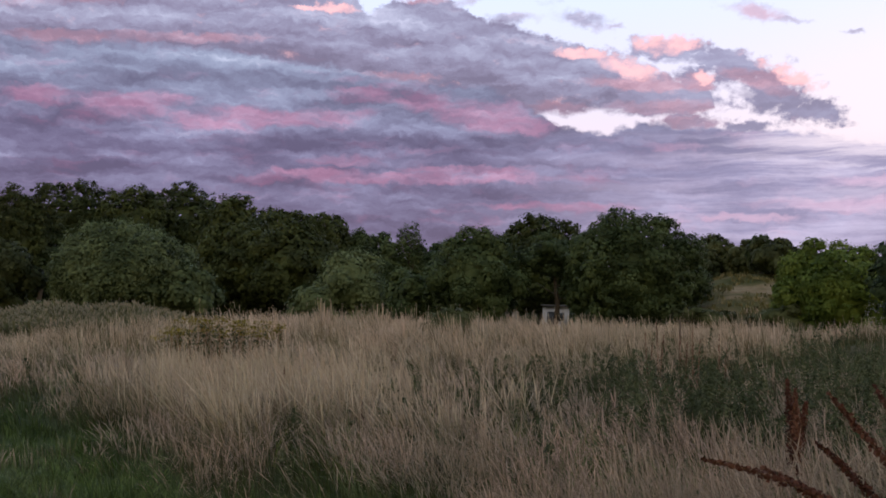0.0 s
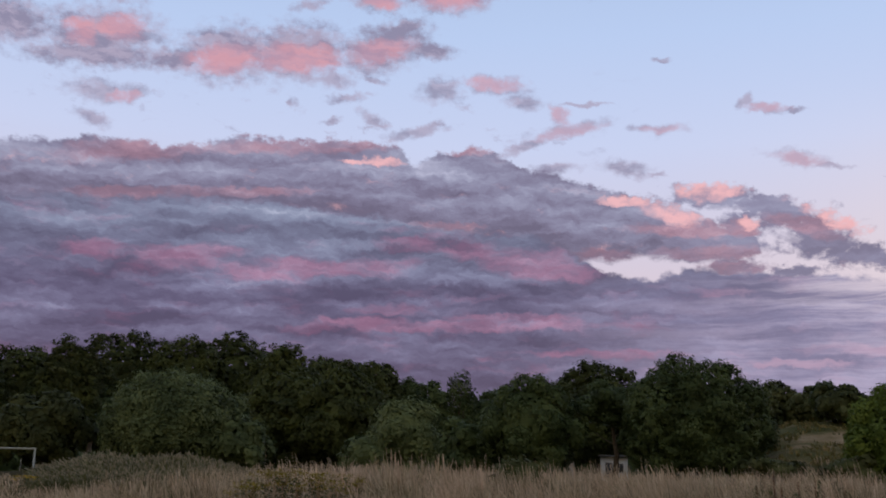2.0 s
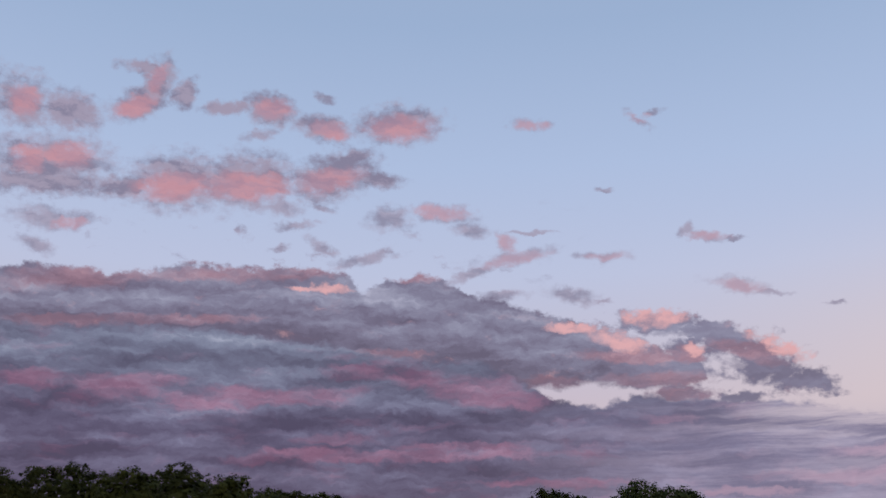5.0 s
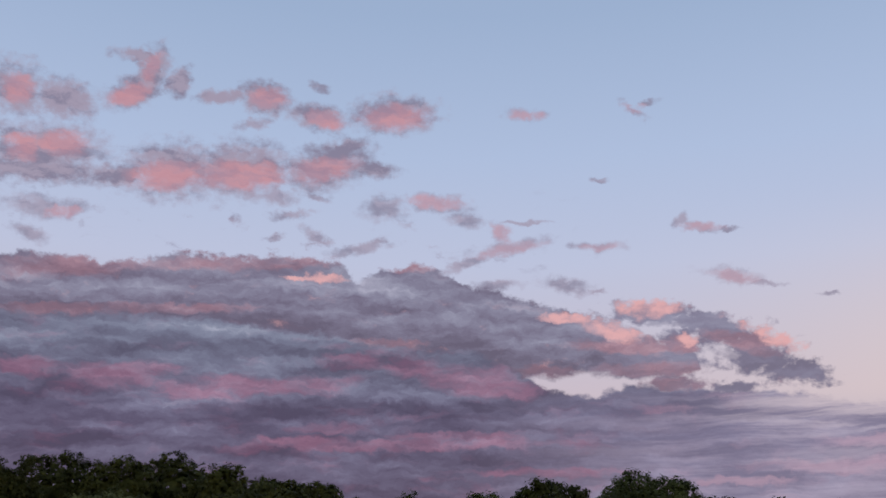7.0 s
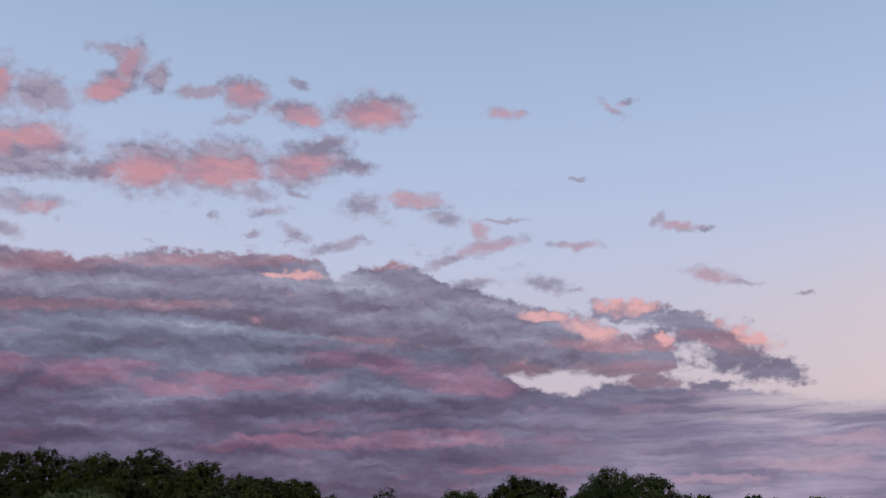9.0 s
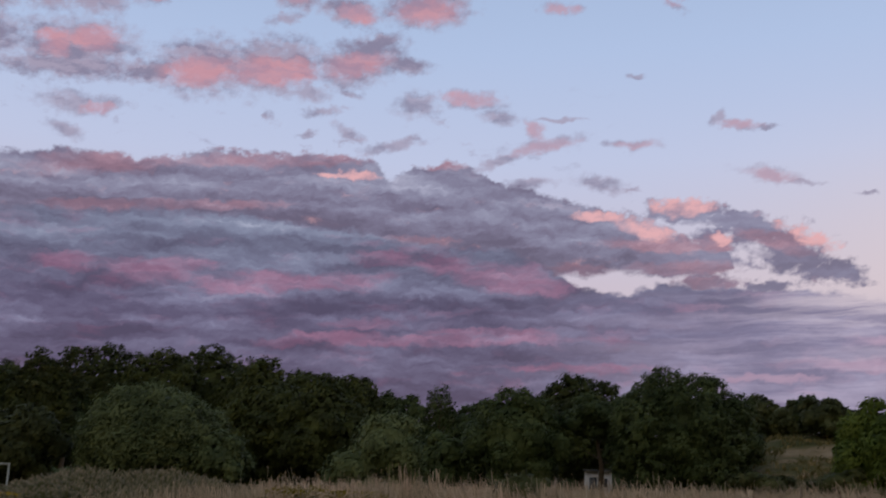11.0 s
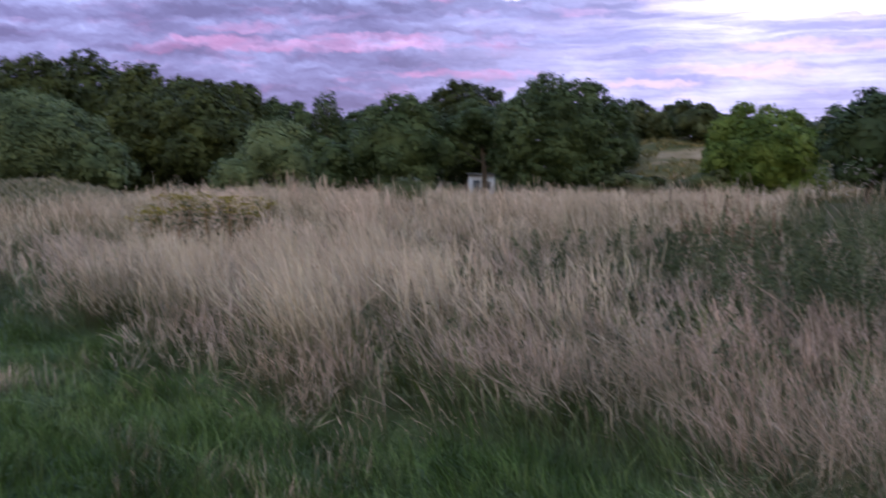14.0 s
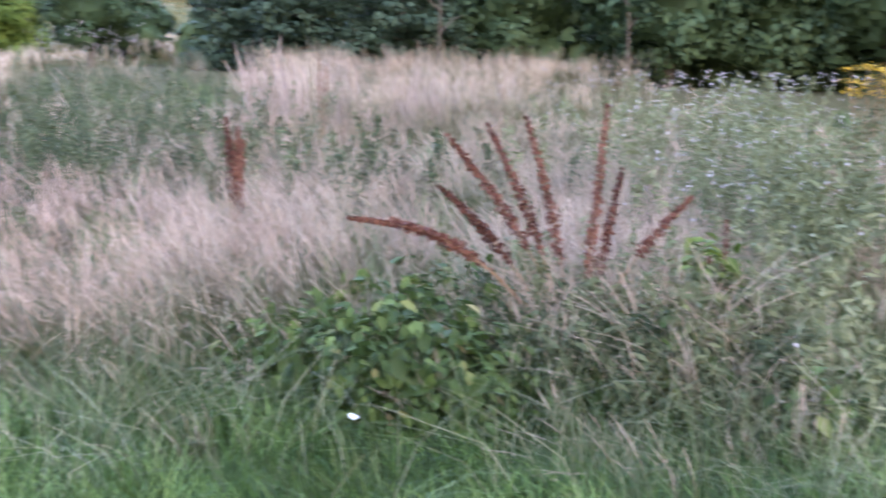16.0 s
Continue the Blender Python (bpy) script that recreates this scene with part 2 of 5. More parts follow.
    hot = k.math("MULTIPLY", k.step(k.math("MULTIPLY_ADD", k.math("SUBTRACT", torn, 0.5), 2.2, k.math("MULTIPLY_ADD", rough, 1.6, near)), 0.20, 1.25), 0.85)

    def lit(shade, blushing):
        return k.mix(hot, k.mix(blushing, shade, heap_pink), (0.80, 0.43, 0.44))

    sky = k.mix(roll, sky, lit(heap, rouge))

    # its torn end on the clear side
    head = [(12.9, 15.2, 2.3, 0.64, -6), (10.5, 14.2, 2.0, 0.71, -16), (16.8, 13.7, 1.8, 1.0, -3), (18.6, 12.6, 2.6, 1.3, -22), (21.0, 11.4, 1.4, 0.61, -18), (14.4, 13.4, 1.3, 0.82, -3), (13.2, 12.3, 2.7, 0.82, -2),
            (17.3, 10.8, 1.3, 0.28, -3), (13.9, 11.1, 1.9, 0.41, -2), (14.8, 13.8, 0.8, 0.32, -3), (16.4, 14.7, 1.3, 0.38, -14), (15.2, 14.4, 1.5, 0.5, -8)]
    gap = [(16.5, 12.6, 0.9, 0.28, -11), (15.3, 11.9, 0.5, 0.38, -3), (14.5, 12.5, 0.6, 0.16, -3), (16.0, 11.3, 1.2, 0.28, -3), (13.4, 14.5, 1.2, 0.22, -9)]
    end = k.step(k.math("MULTIPLY_ADD", rough, 2.2, k.math("SUBTRACT", 1.16, k.math("SQRT", gathered(head, q)))), -0.15, 0.50)
    end = k.math("MULTIPLY", end, k.step(k.math("MULTIPLY_ADD", rough, 2.0, gathered(gap, q)), 0.3, 1.8, 0.65, 1.0))
    sky = k.mix(end, sky, lit(k.mix(0.35, heap, (0.24, 0.22, 0.33)), rouge))

    # loose clouds higher up: soft puffs, rosy beneath and grey on top
    high = [(-25.4, 25.7, 1.2, 1.16, 11), (-22.7, 25.6, 1.5, 0.89, 0), (-19.0, 26.6, 1.4, 0.67, 24), (-17.9, 27.9, 0.7, 1.21, -12), (-18.6, 28.6, 1.5, 0.27, 1), (-16.3, 27.5, 0.6, 0.74, -32),
            (-11.0, 27.2, 1.4, 0.75, -5), (-13.7, 27.0, 1.4, 0.34, 6), (-7.6, 26.4, 1.6, 0.64, -8), (-2.7, 26.7, 2.3, 0.9, 2), (-23.4, 22.8, 2.7, 1.19, 10), (-23.8, 21.6, 3.4, 0.59, 6), (-16.2, 22.6, 2.6, 1.31, 7),
            (-12.2, 23.0, 2.8, 1.33, 5), (-19.3, 22.0, 1.6, 0.55, 8), (-6.9, 23.6, 2.4, 1.1, 17), (-4.0, 23.6, 1.4, 0.42, -6), (-5.9, 24.6, 1.3, 0.48, 18), (-29, 25.6, 2.6, 1.5, 0), (-30, 22.5, 4.0, 1.2, 5)]
    small = [(-23.3, 19.7, 2.1, 0.6, 0), (-21.5, 19.8, 0.7, 0.48, 18), (-23.6, 18.2, 0.9, 0.39, -12), (-9.9, 21.7, 1.4, 0.42, -1), (-9.0, 20.7, 1.4, 0.29, 9), (-7.5, 21.8, 0.9, 0.23, -12), (-12.3, 20.2, 0.3, 0.29, 5),
             (-3.2, 21.4, 1.2, 0.78, 2), (0.1, 21.7, 2.0, 0.52, -4), (1.8, 20.7, 1.2, 0.43, -5), (-7.2, 19.4, 1.0, 0.32, -32), (-9.9, 19.4, 0.7, 0.19, 9), (-4.7, 18.9, 1.9, 0.29, 10), (-3.5, 19.3, 0.7, 0.23, 32)]
    wisp = [(4.6, 19.1, 2.5, 0.39, 9), (4.0, 19.9, 0.8, 0.46, -31), (1.7, 18.1, 1.5, 0.33, 25), (5.6, 20.5, 1.6, 0.13, -1), (10.0, 19.0, 1.4, 0.29, -2), (8.0, 16.8, 1.7, 0.39, -12), (9.9, 16.4, 0.6, 0.13, -2),
            (15.9, 19.8, 1.2, 0.29, -13), (14.8, 20.3, 0.5, 0.26, 26), (17.5, 19.5, 0.5, 0.13, -5), (17.6, 16.9, 1.6, 0.44, -12), (19.3, 16.3, 1.2, 0.19, -10), (5.6, 26.7, 1.4, 0.35, -2), (12.5, 26.6, 0.9, 0.25, -29),
            (13.4, 26.9, 0.7, 0.19, 10), (10.1, 22.8, 0.5, 0.13, -3), (22.6, 15.5, 0.5, 0.12, -5), (3.6, 16.9, 1.3, 0.29, 0), (-7.7, 28.1, 0.6, 0.25, -11), (-11.6, 25.7, 1.0, 0.28, 15)]
    rose = [(-25.3, 25.8, 0.8, 0.75, 11), (-19.3, 26.4, 1.2, 0.48, 24), (-18.0, 28.1, 0.4, 0.73, -12), (-10.8, 27.2, 1.1, 0.5, 5), (-7.2, 26.3, 1.2, 0.42, -8), (-2.7, 26.6, 2.0, 0.64, 2), (-22.5, 23.3, 1.2, 0.66, 9),
            (-24.7, 22.8, 0.9, 0.65, 10), (-16.5, 22.3, 2.0, 0.69, 7), (-12.0, 22.7, 2.6, 0.7, 5), (-7.0, 23.4, 1.8, 0.65, 13), (-22.0, 19.6, 0.8, 0.27, 8), (0.1, 21.8, 1.8, 0.36, -4), (4.3, 19.8, 0.9, 0.46, -21),
            (4.5, 19.0, 2.1, 0.3, 9), (10.0, 19.0, 1.2, 0.23, -2), (15.9, 19.8, 1.2, 0.25, -5), (17.6, 16.9, 1.5, 0.31, -12), (5.6, 26.7, 1.3, 0.32, -2), (12.6, 26.7, 1.0, 0.3, -10)]
    shape = k.math("SUBTRACT", 1.44, k.math("SQRT", gathered(high, aloft)))
    tatter = k.math("SUBTRACT", 1.28, k.math("SQRT", gathered(wisp, aloft, gathered(small, aloft))))
    puff = k.math("MAXIMUM", k.step(k.math("MULTIPLY_ADD", rough, 1.9, shape), -0.20, 0.90, 0.0, 0.96), k.step(k.math("MULTIPLY_ADD", rough, 2.0, tatter), -0.20, 1.05, 0.0, 0.80))
    shred = k.step(k.noise(k.mapped(aloft, size=(0.55, 1.15, 1), loc=(5, 1, 0)), 0.9, 5.0, 0.6), 0.58, 0.74)
    shred = k.math("MULTIPLY", shred, k.math("MULTIPLY", k.math("MULTIPLY", k.step(el, 17.0, 18.5), k.step(el, 24.0, 19.0)), k.step(az, 12.0, 2.0)))
    puff = k.math("MAXIMUM", puff, k.math("MULTIPLY", shred, 0.6))
    grey = k.mix(k.step(k.math("MULTIPLY_ADD", crumb, 1.2, rolls), 0.35, 0.65), (0.225, 0.203, 0.300), (0.345, 0.300, 0.405))
    petal = k.step(k.math("MULTIPLY_ADD", k.math("SUBTRACT", torn, 0.5), 1.4, k.step(gathered(rose, aloft), 2.6, 0.0)), 0.02, 1.15, 0.0, 0.80)
    bloom = k.mix(k.step(torn, 0.38, 0.60), (0.42, 0.235, 0.315), (0.60, 0.275, 0.315))
    bloom = k.mix(k.step(az, -4.0, 4.0, 0.0, 0.5), bloom, (0.45, 0.31, 0.40))
    sky = k.mix(puff, sky, k.mix(petal, grey, bloom))
    # behind the walker lies the west: the warm band of the afterglow, fading upwards
    back = k.math("MULTIPLY", k.step(k.math("ABSOLUTE", az), 55.0, 110.0), k.step(el, 50.0, 0.0))
    sky = k.mix(1.0, sky, (0.992, 0.99, 1.005), "MULTIPLY")
    sky = k.mix(back, sky, (0.62, 0.43, 0.20))
    sky = k.mix(k.step(el, 32.0, 60.0), sky, (0.25, 0.26, 0.25))

    air = k.node("ShaderNodeTexSky", sky_type="NISHITA")
    air.sun_disc, air.sun_elevation, air.sun_rotation = False, radians(1.0), radians(75)
    glowing = k.node("ShaderNodeBackground")
    k.put(glowing.inputs[0], sky)
    glowing.inputs[1].default_value = 1.0
    faint = k.node("ShaderNodeBackground")
    k.put(faint.inputs[0], air.outputs[0])
    faint.inputs[1].default_value = 0.02
    both = k.node("ShaderNodeAddShader")
    k.put(both.inputs[0], glowing.outputs[0])
    k.put(both.inputs[1], faint.outputs[0])
    k.put(k.node("ShaderNodeOutputWorld").inputs[0], both.outputs[0])


dusk()

# the afterglow of the set sun: weak, wide and warm
afterglow = new("afterglow", bpy.data.lights.new("afterglow", "SUN"))
afterglow.data.energy, afterglow.data.angle, afterglow.data.color = 0.2, radians(50), (1.0, 0.80, 0.52)
afterglow.matrix_world = look((0, 0, 20), (12, 26, 0))

# ---------------------------------------------------------------- helpers for shapes
RNG = np.random.default_rng(7)


def spot(az, r, z=None):
    """A place from the bearing (degrees, clockwise from ahead) and the distance."""
    x, y = r * math.sin(radians(az)), r * math.cos(radians(az))
    return Vector((x, y, ground_z(x, y) if z is None else z))


def smooth(v, lo, hi):
    s = np.clip((np.asarray(v, float) - lo) / (hi - lo), 0, 1)
    return s * s * (3 - 2 * s)


def height_of(x, y):
    """The lie of the land: a level meadow, a faint swell, and a dry bank rising on the right."""
    x, y = np.asarray(x, float), np.asarray(y, float)
    r, az = np.hypot(x, y), np.degrees(np.arctan2(x, y))
    z = 0.04 * np.sin(x * 0.9 + 1.3) * np.cos(y * 0.7) * smooth(r, 3, 8)
    z = z + 0.28 * smooth(r, 12, 26) * smooth(r, 75, 45) * smooth(az, -26, -8) * smooth(az, 60, 30)
    z = z - 0.5 * smooth(r, 55, 78) * smooth(az, -14, -22)
    bank = smooth(r, 74, 116) * smooth(az, 11.5, 17.5) * smooth(az, 75, 45)
    z = z + bank * (6.4 + 0.5 * np.sin(x * 0.21) * np.cos(y * 0.17) + 0.25 * np.sin(x * 0.77 + y * 0.5))
    z = z + 0.7 * smooth(r, 25, 38) * smooth(az, 22, 30)
    return z


def ground_z(x, y):
    return float(height_of(x, y))


def np_mesh(name, verts, faces, uv=None, soft=False):
    """A mesh from arrays; all faces have the same number of corners."""
    verts, faces = np.asarray(verts, np.float32), np.asarray(faces, np.int32)
    n, k = faces.shape
    me = bpy.data.meshes.new(name)
    me.vertices.add(len(verts))
    me.vertices.foreach_set("co", verts.ravel())
    me.loops.add(n * k)
    me.loops.foreach_set("vertex_index", faces.ravel())
    me.polygons.add(n)
    me.polygons.foreach_set("loop_start", np.arange(0, n * k, k, dtype=np.int32))
    if uv is not None:
        layer = me.uv_layers.new(name="along")
        layer.data.foreach_set("uv", np.asarray(uv, np.float32)[faces.ravel()].ravel())
    me.update(calc_edges=True)
    if soft:
        me.polygons.foreach_set("use_smooth", np.ones(n, bool))
    return me


def joined(pieces):
    """Several (verts, faces, uv) as one."""
    vs, fs, us, at = [], [], [], 0
    for v, f, u in pieces:
        vs.append(v), fs.append(f + at), us.append(u)
        at += len(v)
    return np.concatenate(vs), np.concatenate(fs), np.concatenate(us)


def part(name, geo, material, parent, label="", soft=False):
    """One mesh object under a thing or a part, from (verts, faces, uv)."""
    ob = new(name, np_mesh(name, *geo, soft=soft))
    ob.data.materials.append(material)
    ob.parent = parent
    return tagged(ob, label)


def thing(name, m, label, category, group="", kind=""):
    ob = new(name)
    ob.matrix_world = m
    return tagged(ob, label, category, group, kind)


def strips(base, height, width, facing, lean, bend, profile, tone=None):
    """Blades: bent strips. profile: rows of (height along 0..1, width factor)."""
    n, s = len(base), len(profile)
    along = np.array([p[0] for p in profile])[None, :]
    wide = np.array([p[1] for p in profile])[None, :] * width[:, None] * 0.5
    out = bend[:, None] * height[:, None] * along ** 1.8
    x = base[:, :1] + np.cos(lean)[:, None] * out
    y = base[:, 1:2] + np.sin(lean)[:, None] * out
    z = base[:, 2:3] + height[:, None] * along * (1 - 0.35 * np.minimum(np.abs(bend), 1.6)[:, None] * along)
    dx, dy = np.cos(facing)[:, None] * wide, np.sin(facing)[:, None] * wide
    v = np.stack([np.stack([x - dx, y - dy, z], -1), np.stack([x + dx, y + dy, z], -1)], 2).reshape(-1, 3)
    tone = RNG.random(n) if tone is None else tone
    uv = np.stack([np.repeat(tone, 2 * s), np.repeat(np.tile(along[0], n), 2)], -1)
    i = (np.arange(n)[:, None] * s + np.arange(s - 1)[None, :]).ravel() * 2
    return v, np.stack([i, i + 1, i + 3, i + 2], -1), uv


def leaves(centre, size, normal, long=1.6, turn=None):
    """Pointed leaves: one rhombus each, facing its normal, drooping at the tip."""
    n = len(centre)
    normal = normal / np.linalg.norm(normal, axis=1, keepdims=True)
    side = np.cross(normal, RNG.normal(size=(n, 3)) if turn is None else turn)
    side /= np.linalg.norm(side, axis=1, keepdims=True) + 1e-9
    ahead = np.cross(side, normal)
    s = size[:, None] * 0.5
    tip, tail = centre + ahead * s * long - normal * s * 0.35, centre - ahead * s * long
    a, b = centre + side * s + normal * s * 0.15, centre - side * s + normal * s * 0.15
    v = np.stack([tail, a, tip, b], 1).reshape(-1, 3)
    uv = np.tile([[0.5, 0.0], [1.0, 0.5], [0.5, 1.0], [0.0, 0.5]], (n, 1))
    return v, np.arange(4 * n).reshape(n, 4), uv


def broad_leaves(centre, size, normal, long=1.7):
    """Rounder leaves for near plants: two quads folded along the midrib, tips hanging."""
    n = len(centre)
    normal = normal / np.linalg.norm(normal, axis=1, keepdims=True)
    ahead = np.stack([normal[:, 0], normal[:, 1], np.full(n, -0.35)], -1) + RNG.normal(0, 0.45, (n, 3))
    ahead -= normal * (ahead * normal).sum(1, keepdims=True)
    ahead /= np.linalg.norm(ahead, axis=1, keepdims=True) + 1e-9
    side = np.cross(ahead, normal)
    s = size[:, None] * 0.5
    def at(f, w, up):
        return centre + ahead * s * long * f + side * s * w + normal * s * up
    v = np.stack([at(-1, 0, 0), at(-0.35, 0.95, 0.3), at(0.4, 0.72, 0.2), at(1, 0, -0.35), at(-0.35, -0.95, 0.3), at(0.4, -0.72, 0.2)], 1).reshape(-1, 3)
    i = np.arange(n)[:, None] * 6
    f = np.concatenate([i + [0, 1, 2, 3], i + [0, 3, 5, 4]])
    return v, f, np.tile([[0.5, 0.0], [1.0, 0.3], [0.9, 0.7], [0.5, 1.0], [0.0, 0.3], [0.1, 0.7]], (n, 1))


def tube(points, radii, sides=6):
    """A round bar through the points; quads."""
    pts = [Vector(p) for p in points]
    v, f, u = [], [], []
    for i, p in enumerate(pts):
        d = (pts[min(i + 1, len(pts) - 1)] - pts[max(i - 1, 0)]).normalized()
        a = d.cross(Vector((0.31, 0.95, 0.07))).normalized()
        b = d.cross(a)
        for j in range(sides):
            t = 2 * math.pi * j / sides
            v.append(p + (a * math.cos(t) + b * math.sin(t)) * radii[i])
            u.append((j / sides, i / (len(pts) - 1)))
    for i in range(len(pts) - 1):
        for j in range(sides):
            k = (j + 1) % sides
            f.append((i * sides + j, i * sides + k, (i + 1) * sides + k, (i + 1) * sides + j))
    for at in (0, (len(pts) - 1) * sides):
        ring = [at + j for j in range(sides)]
        for j in range(1, sides - 2, 2):
            f.append((ring[0], ring[j], ring[j + 1], ring[j + 2]))
    return np.array([tuple(q) for q in v]), np.array(f), np.array(u)


def block(lo, hi, bevel=0.0):
    """A box with chamfered upright edges, as quads."""
    (x0, y0, z0), (x1, y1, z1) = lo, hi
    b = bevel
    ring = [(x0 + b, y0), (x1 - b, y0), (x1, y0 + b), (x1, y1 - b), (x1 - b, y1), (x0 + b, y1), (x0, y1 - b), (x0, y0 + b)]
    v = [(x, y, z) for z in (z0, z1) for x, y in ring]
    f = [(j, (j + 1) % 8, 8 + (j + 1) % 8, 8 + j) for j in range(8)]
    f += [(8, 9, 10, 11), (8, 11, 12, 15), (12, 13, 14, 15), (3, 2, 1, 0), (7, 4, 3, 0), (7, 6, 5, 4)]
    return np.array(v, float), np.array(f), np.zeros((16, 2))


# ---------------------------------------------------------------- materials
def material(name, build, rough=0.8, spec=0.2):
    """build(net) gives the base colour's socket, and optionally height for fine relief."""
    m = bpy.data.materials.new(name)
    m.use_nodes = True
    k = Net(m.node_tree)
    shader = m.node_tree.nodes["Principled BSDF"]
    shader.inputs["Roughness"].default_value = rough
    shader.inputs["Specular IOR Level"].default_value = spec
    made = build(k)
    colour, relief = made if isinstance(made, tuple) else (made, None)
    k.put(shader.inputs["Base Color"], colour)
    if relief is not None:
        bump = k.node("ShaderNodeBump")
        bump.inputs["Strength"].default_value = 0.6
        bump.inputs["Distance"].default_value = 0.05
        k.put(bump.inputs["Height"], relief)
        k.put(shader.inputs["Normal"], bump.outputs[0])
    return m, k, shader


def leafy(name, dark, mid, light, through=0.35, patch=0.25, rough=0.65, along=None, tufts=False, grain=0.36, blush=None):
    """Leaf and blade stuff: each piece its own shade, drifts of tone over the patch, light through it."""
    def build(k):
        one = k.node("ShaderNodeNewGeometry").outputs["Random Per Island"]
        place = k.node("ShaderNodeTexCoord").outputs["Object"]
        drift = k.noise(place, patch, 3.0, 0.6)
        whole = k.node("ShaderNodeObjectInfo").outputs["Random"]
        tone = k.math("ADD", k.math("MULTIPLY", one, grain), k.math("MULTIPLY", k.step(drift, 0.32, 0.68), 0.72 - grain))
        tone = k.math("ADD", tone, k.math("MULTIPLY", whole, 0.28))
        uv = k.node("ShaderNodeSeparateXYZ")
        k.put(uv.inputs[0], k.node("ShaderNodeUVMap").outputs[0])
        if tufts:
            tone = k.math("ADD", k.math("MULTIPLY", tone, 0.46), k.math("MULTIPLY", uv.outputs[0], 0.54))
        c = k.ramp(tone, (0.2, dark), (0.5, mid), (0.8, light))
        if blush:
            where = k.noise(place, 0.55, 3.0, 0.6)
            c = k.mix(k.math("MULTIPLY", k.step(where, 0.42, 0.62), 0.7), c, k.mix(1.0, c, blush, "MULTIPLY"))
        if tufts:
            # drier and damper patches of the sward
            damp = k.math("ADD", k.math("MULTIPLY", k.noise(place, 0.42, 3.0, 0.6), 0.6), k.math("MULTIPLY", k.noise(place, 1.5, 2.0, 0.5), 0.4))
            c = k.mix(1.0, c, k.ramp(damp, (0.38, (0.44, 0.55, 0.38)), (0.50, (0.92, 0.95, 0.90)), (0.64, (1.25, 1.17, 1.22))), "MULTIPLY")
        if along and tufts:
            c = k.mix(k.math("MULTIPLY", k.step(uv.outputs[1], 0.55, 0.85), 0.4), c, light)
        # second colour by height; straw and bent grass get green feet with shade painted in
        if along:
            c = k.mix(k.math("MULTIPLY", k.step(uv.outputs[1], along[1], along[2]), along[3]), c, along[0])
        return c
    m, k, shader = material(name, build, rough)
    thin = k.node("ShaderNodeBsdfTranslucent")
    k.put(thin.inputs[0], shader.inputs["Base Color"].links[0].from_socket)
    both = k.node("ShaderNodeMixShader")
    both.inputs[0].default_value = through
    k.put(both.inputs[1], shader.outputs[0])
    k.put(both.inputs[2], thin.outputs[0])
    k.put(m.node_tree.nodes["Material Output"].inputs[0], both.outputs[0])
    return m


def plain(name, a, b, scale, rough=0.8, spec=0.2, relief=True):
    def build(k):
        place = k.node("ShaderNodeTexCoord").outputs["Object"]
        n = k.noise(place, scale, 6.0, 0.65)
        w = k.noise(place, scale * 0.17, 3.0, 0.5)
        c = k.ramp(k.math("ADD", k.math("MULTIPLY", n, 0.6), k.math("MULTIPLY", w, 0.4)), (0.3, a), (0.7, b))
        return (c, n) if relief else c
    return material(name, build, rough, spec)[0]


def soil():
    """Turf and soil, drying to straw out in the field and to bare sandy ground on the bank."""
    def build(k):
        place = k.node("ShaderNodeTexCoord").outputs["Object"]
        xyz = k.node("ShaderNodeSeparateXYZ")
        k.put(xyz.inputs[0], place)
        fine = k.noise(place, 9.0, 6.0, 0.7)
        wide = k.noise(place, 0.22, 4.0, 0.6)
        turf = k.ramp(fine, (0.3, (0.020, 0.038, 0.014)), (0.7, (0.060, 0.085, 0.030)))
        straw = k.ramp(fine, (0.3, (0.030, 0.030, 0.014)), (0.7, (0.085, 0.075, 0.036)))
        off = k.math("ADD", k.math("MULTIPLY", xyz.outputs[0], 0.78), k.math("MULTIPLY", xyz.outputs[1], 0.62))
        c = k.mix(k.step(k.math("ADD", off, k.math("MULTIPLY", wide, 3.0)), 4.6, 9.0), turf, straw)
        dry = k.ramp(k.noise(place, 0.16, 6.0, 0.65), (0.40, (0.048, 0.058, 0.020)), (0.52, (0.085, 0.080, 0.034)), (0.61, (0.165, 0.128, 0.076)), (0.72, (0.25, 0.20, 0.14)))
        c = k.mix(k.step(xyz.outputs[2], 1.2, 2.6), c, dry)
        return c, fine
    return material("meadow_soil", build, 0.95, 0.1)[0]


M_SOIL = soil()
M_LAWN = leafy("mown_grass_blades", (0.028, 0.052, 0.013), (0.075, 0.125, 0.029), (0.21, 0.292, 0.108), 0.3, 0.9, 0.45, tufts=True)
M_LUSH = leafy("lush_green_blades", (0.040, 0.062, 0.010), (0.095, 0.130, 0.024), (0.22, 0.25, 0.07), 0.3, 0.9, 0.5, tufts=True)
M_COARSE = leafy("coarse_green_blades", (0.026, 0.042, 0.011), (0.066, 0.100, 0.030), (0.18, 0.225, 0.105), 0.3, 0.9, 0.45, tufts=True)
# bent grass: the foot is greener, and darkened to stand in for shade between stalks
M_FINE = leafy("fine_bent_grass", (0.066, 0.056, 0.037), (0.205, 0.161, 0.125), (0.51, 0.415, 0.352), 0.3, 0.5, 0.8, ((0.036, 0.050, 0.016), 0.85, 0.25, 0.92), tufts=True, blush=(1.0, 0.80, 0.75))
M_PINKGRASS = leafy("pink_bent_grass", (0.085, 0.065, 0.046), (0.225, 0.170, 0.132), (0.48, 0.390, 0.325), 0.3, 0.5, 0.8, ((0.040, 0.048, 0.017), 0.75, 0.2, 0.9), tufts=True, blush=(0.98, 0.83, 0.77))
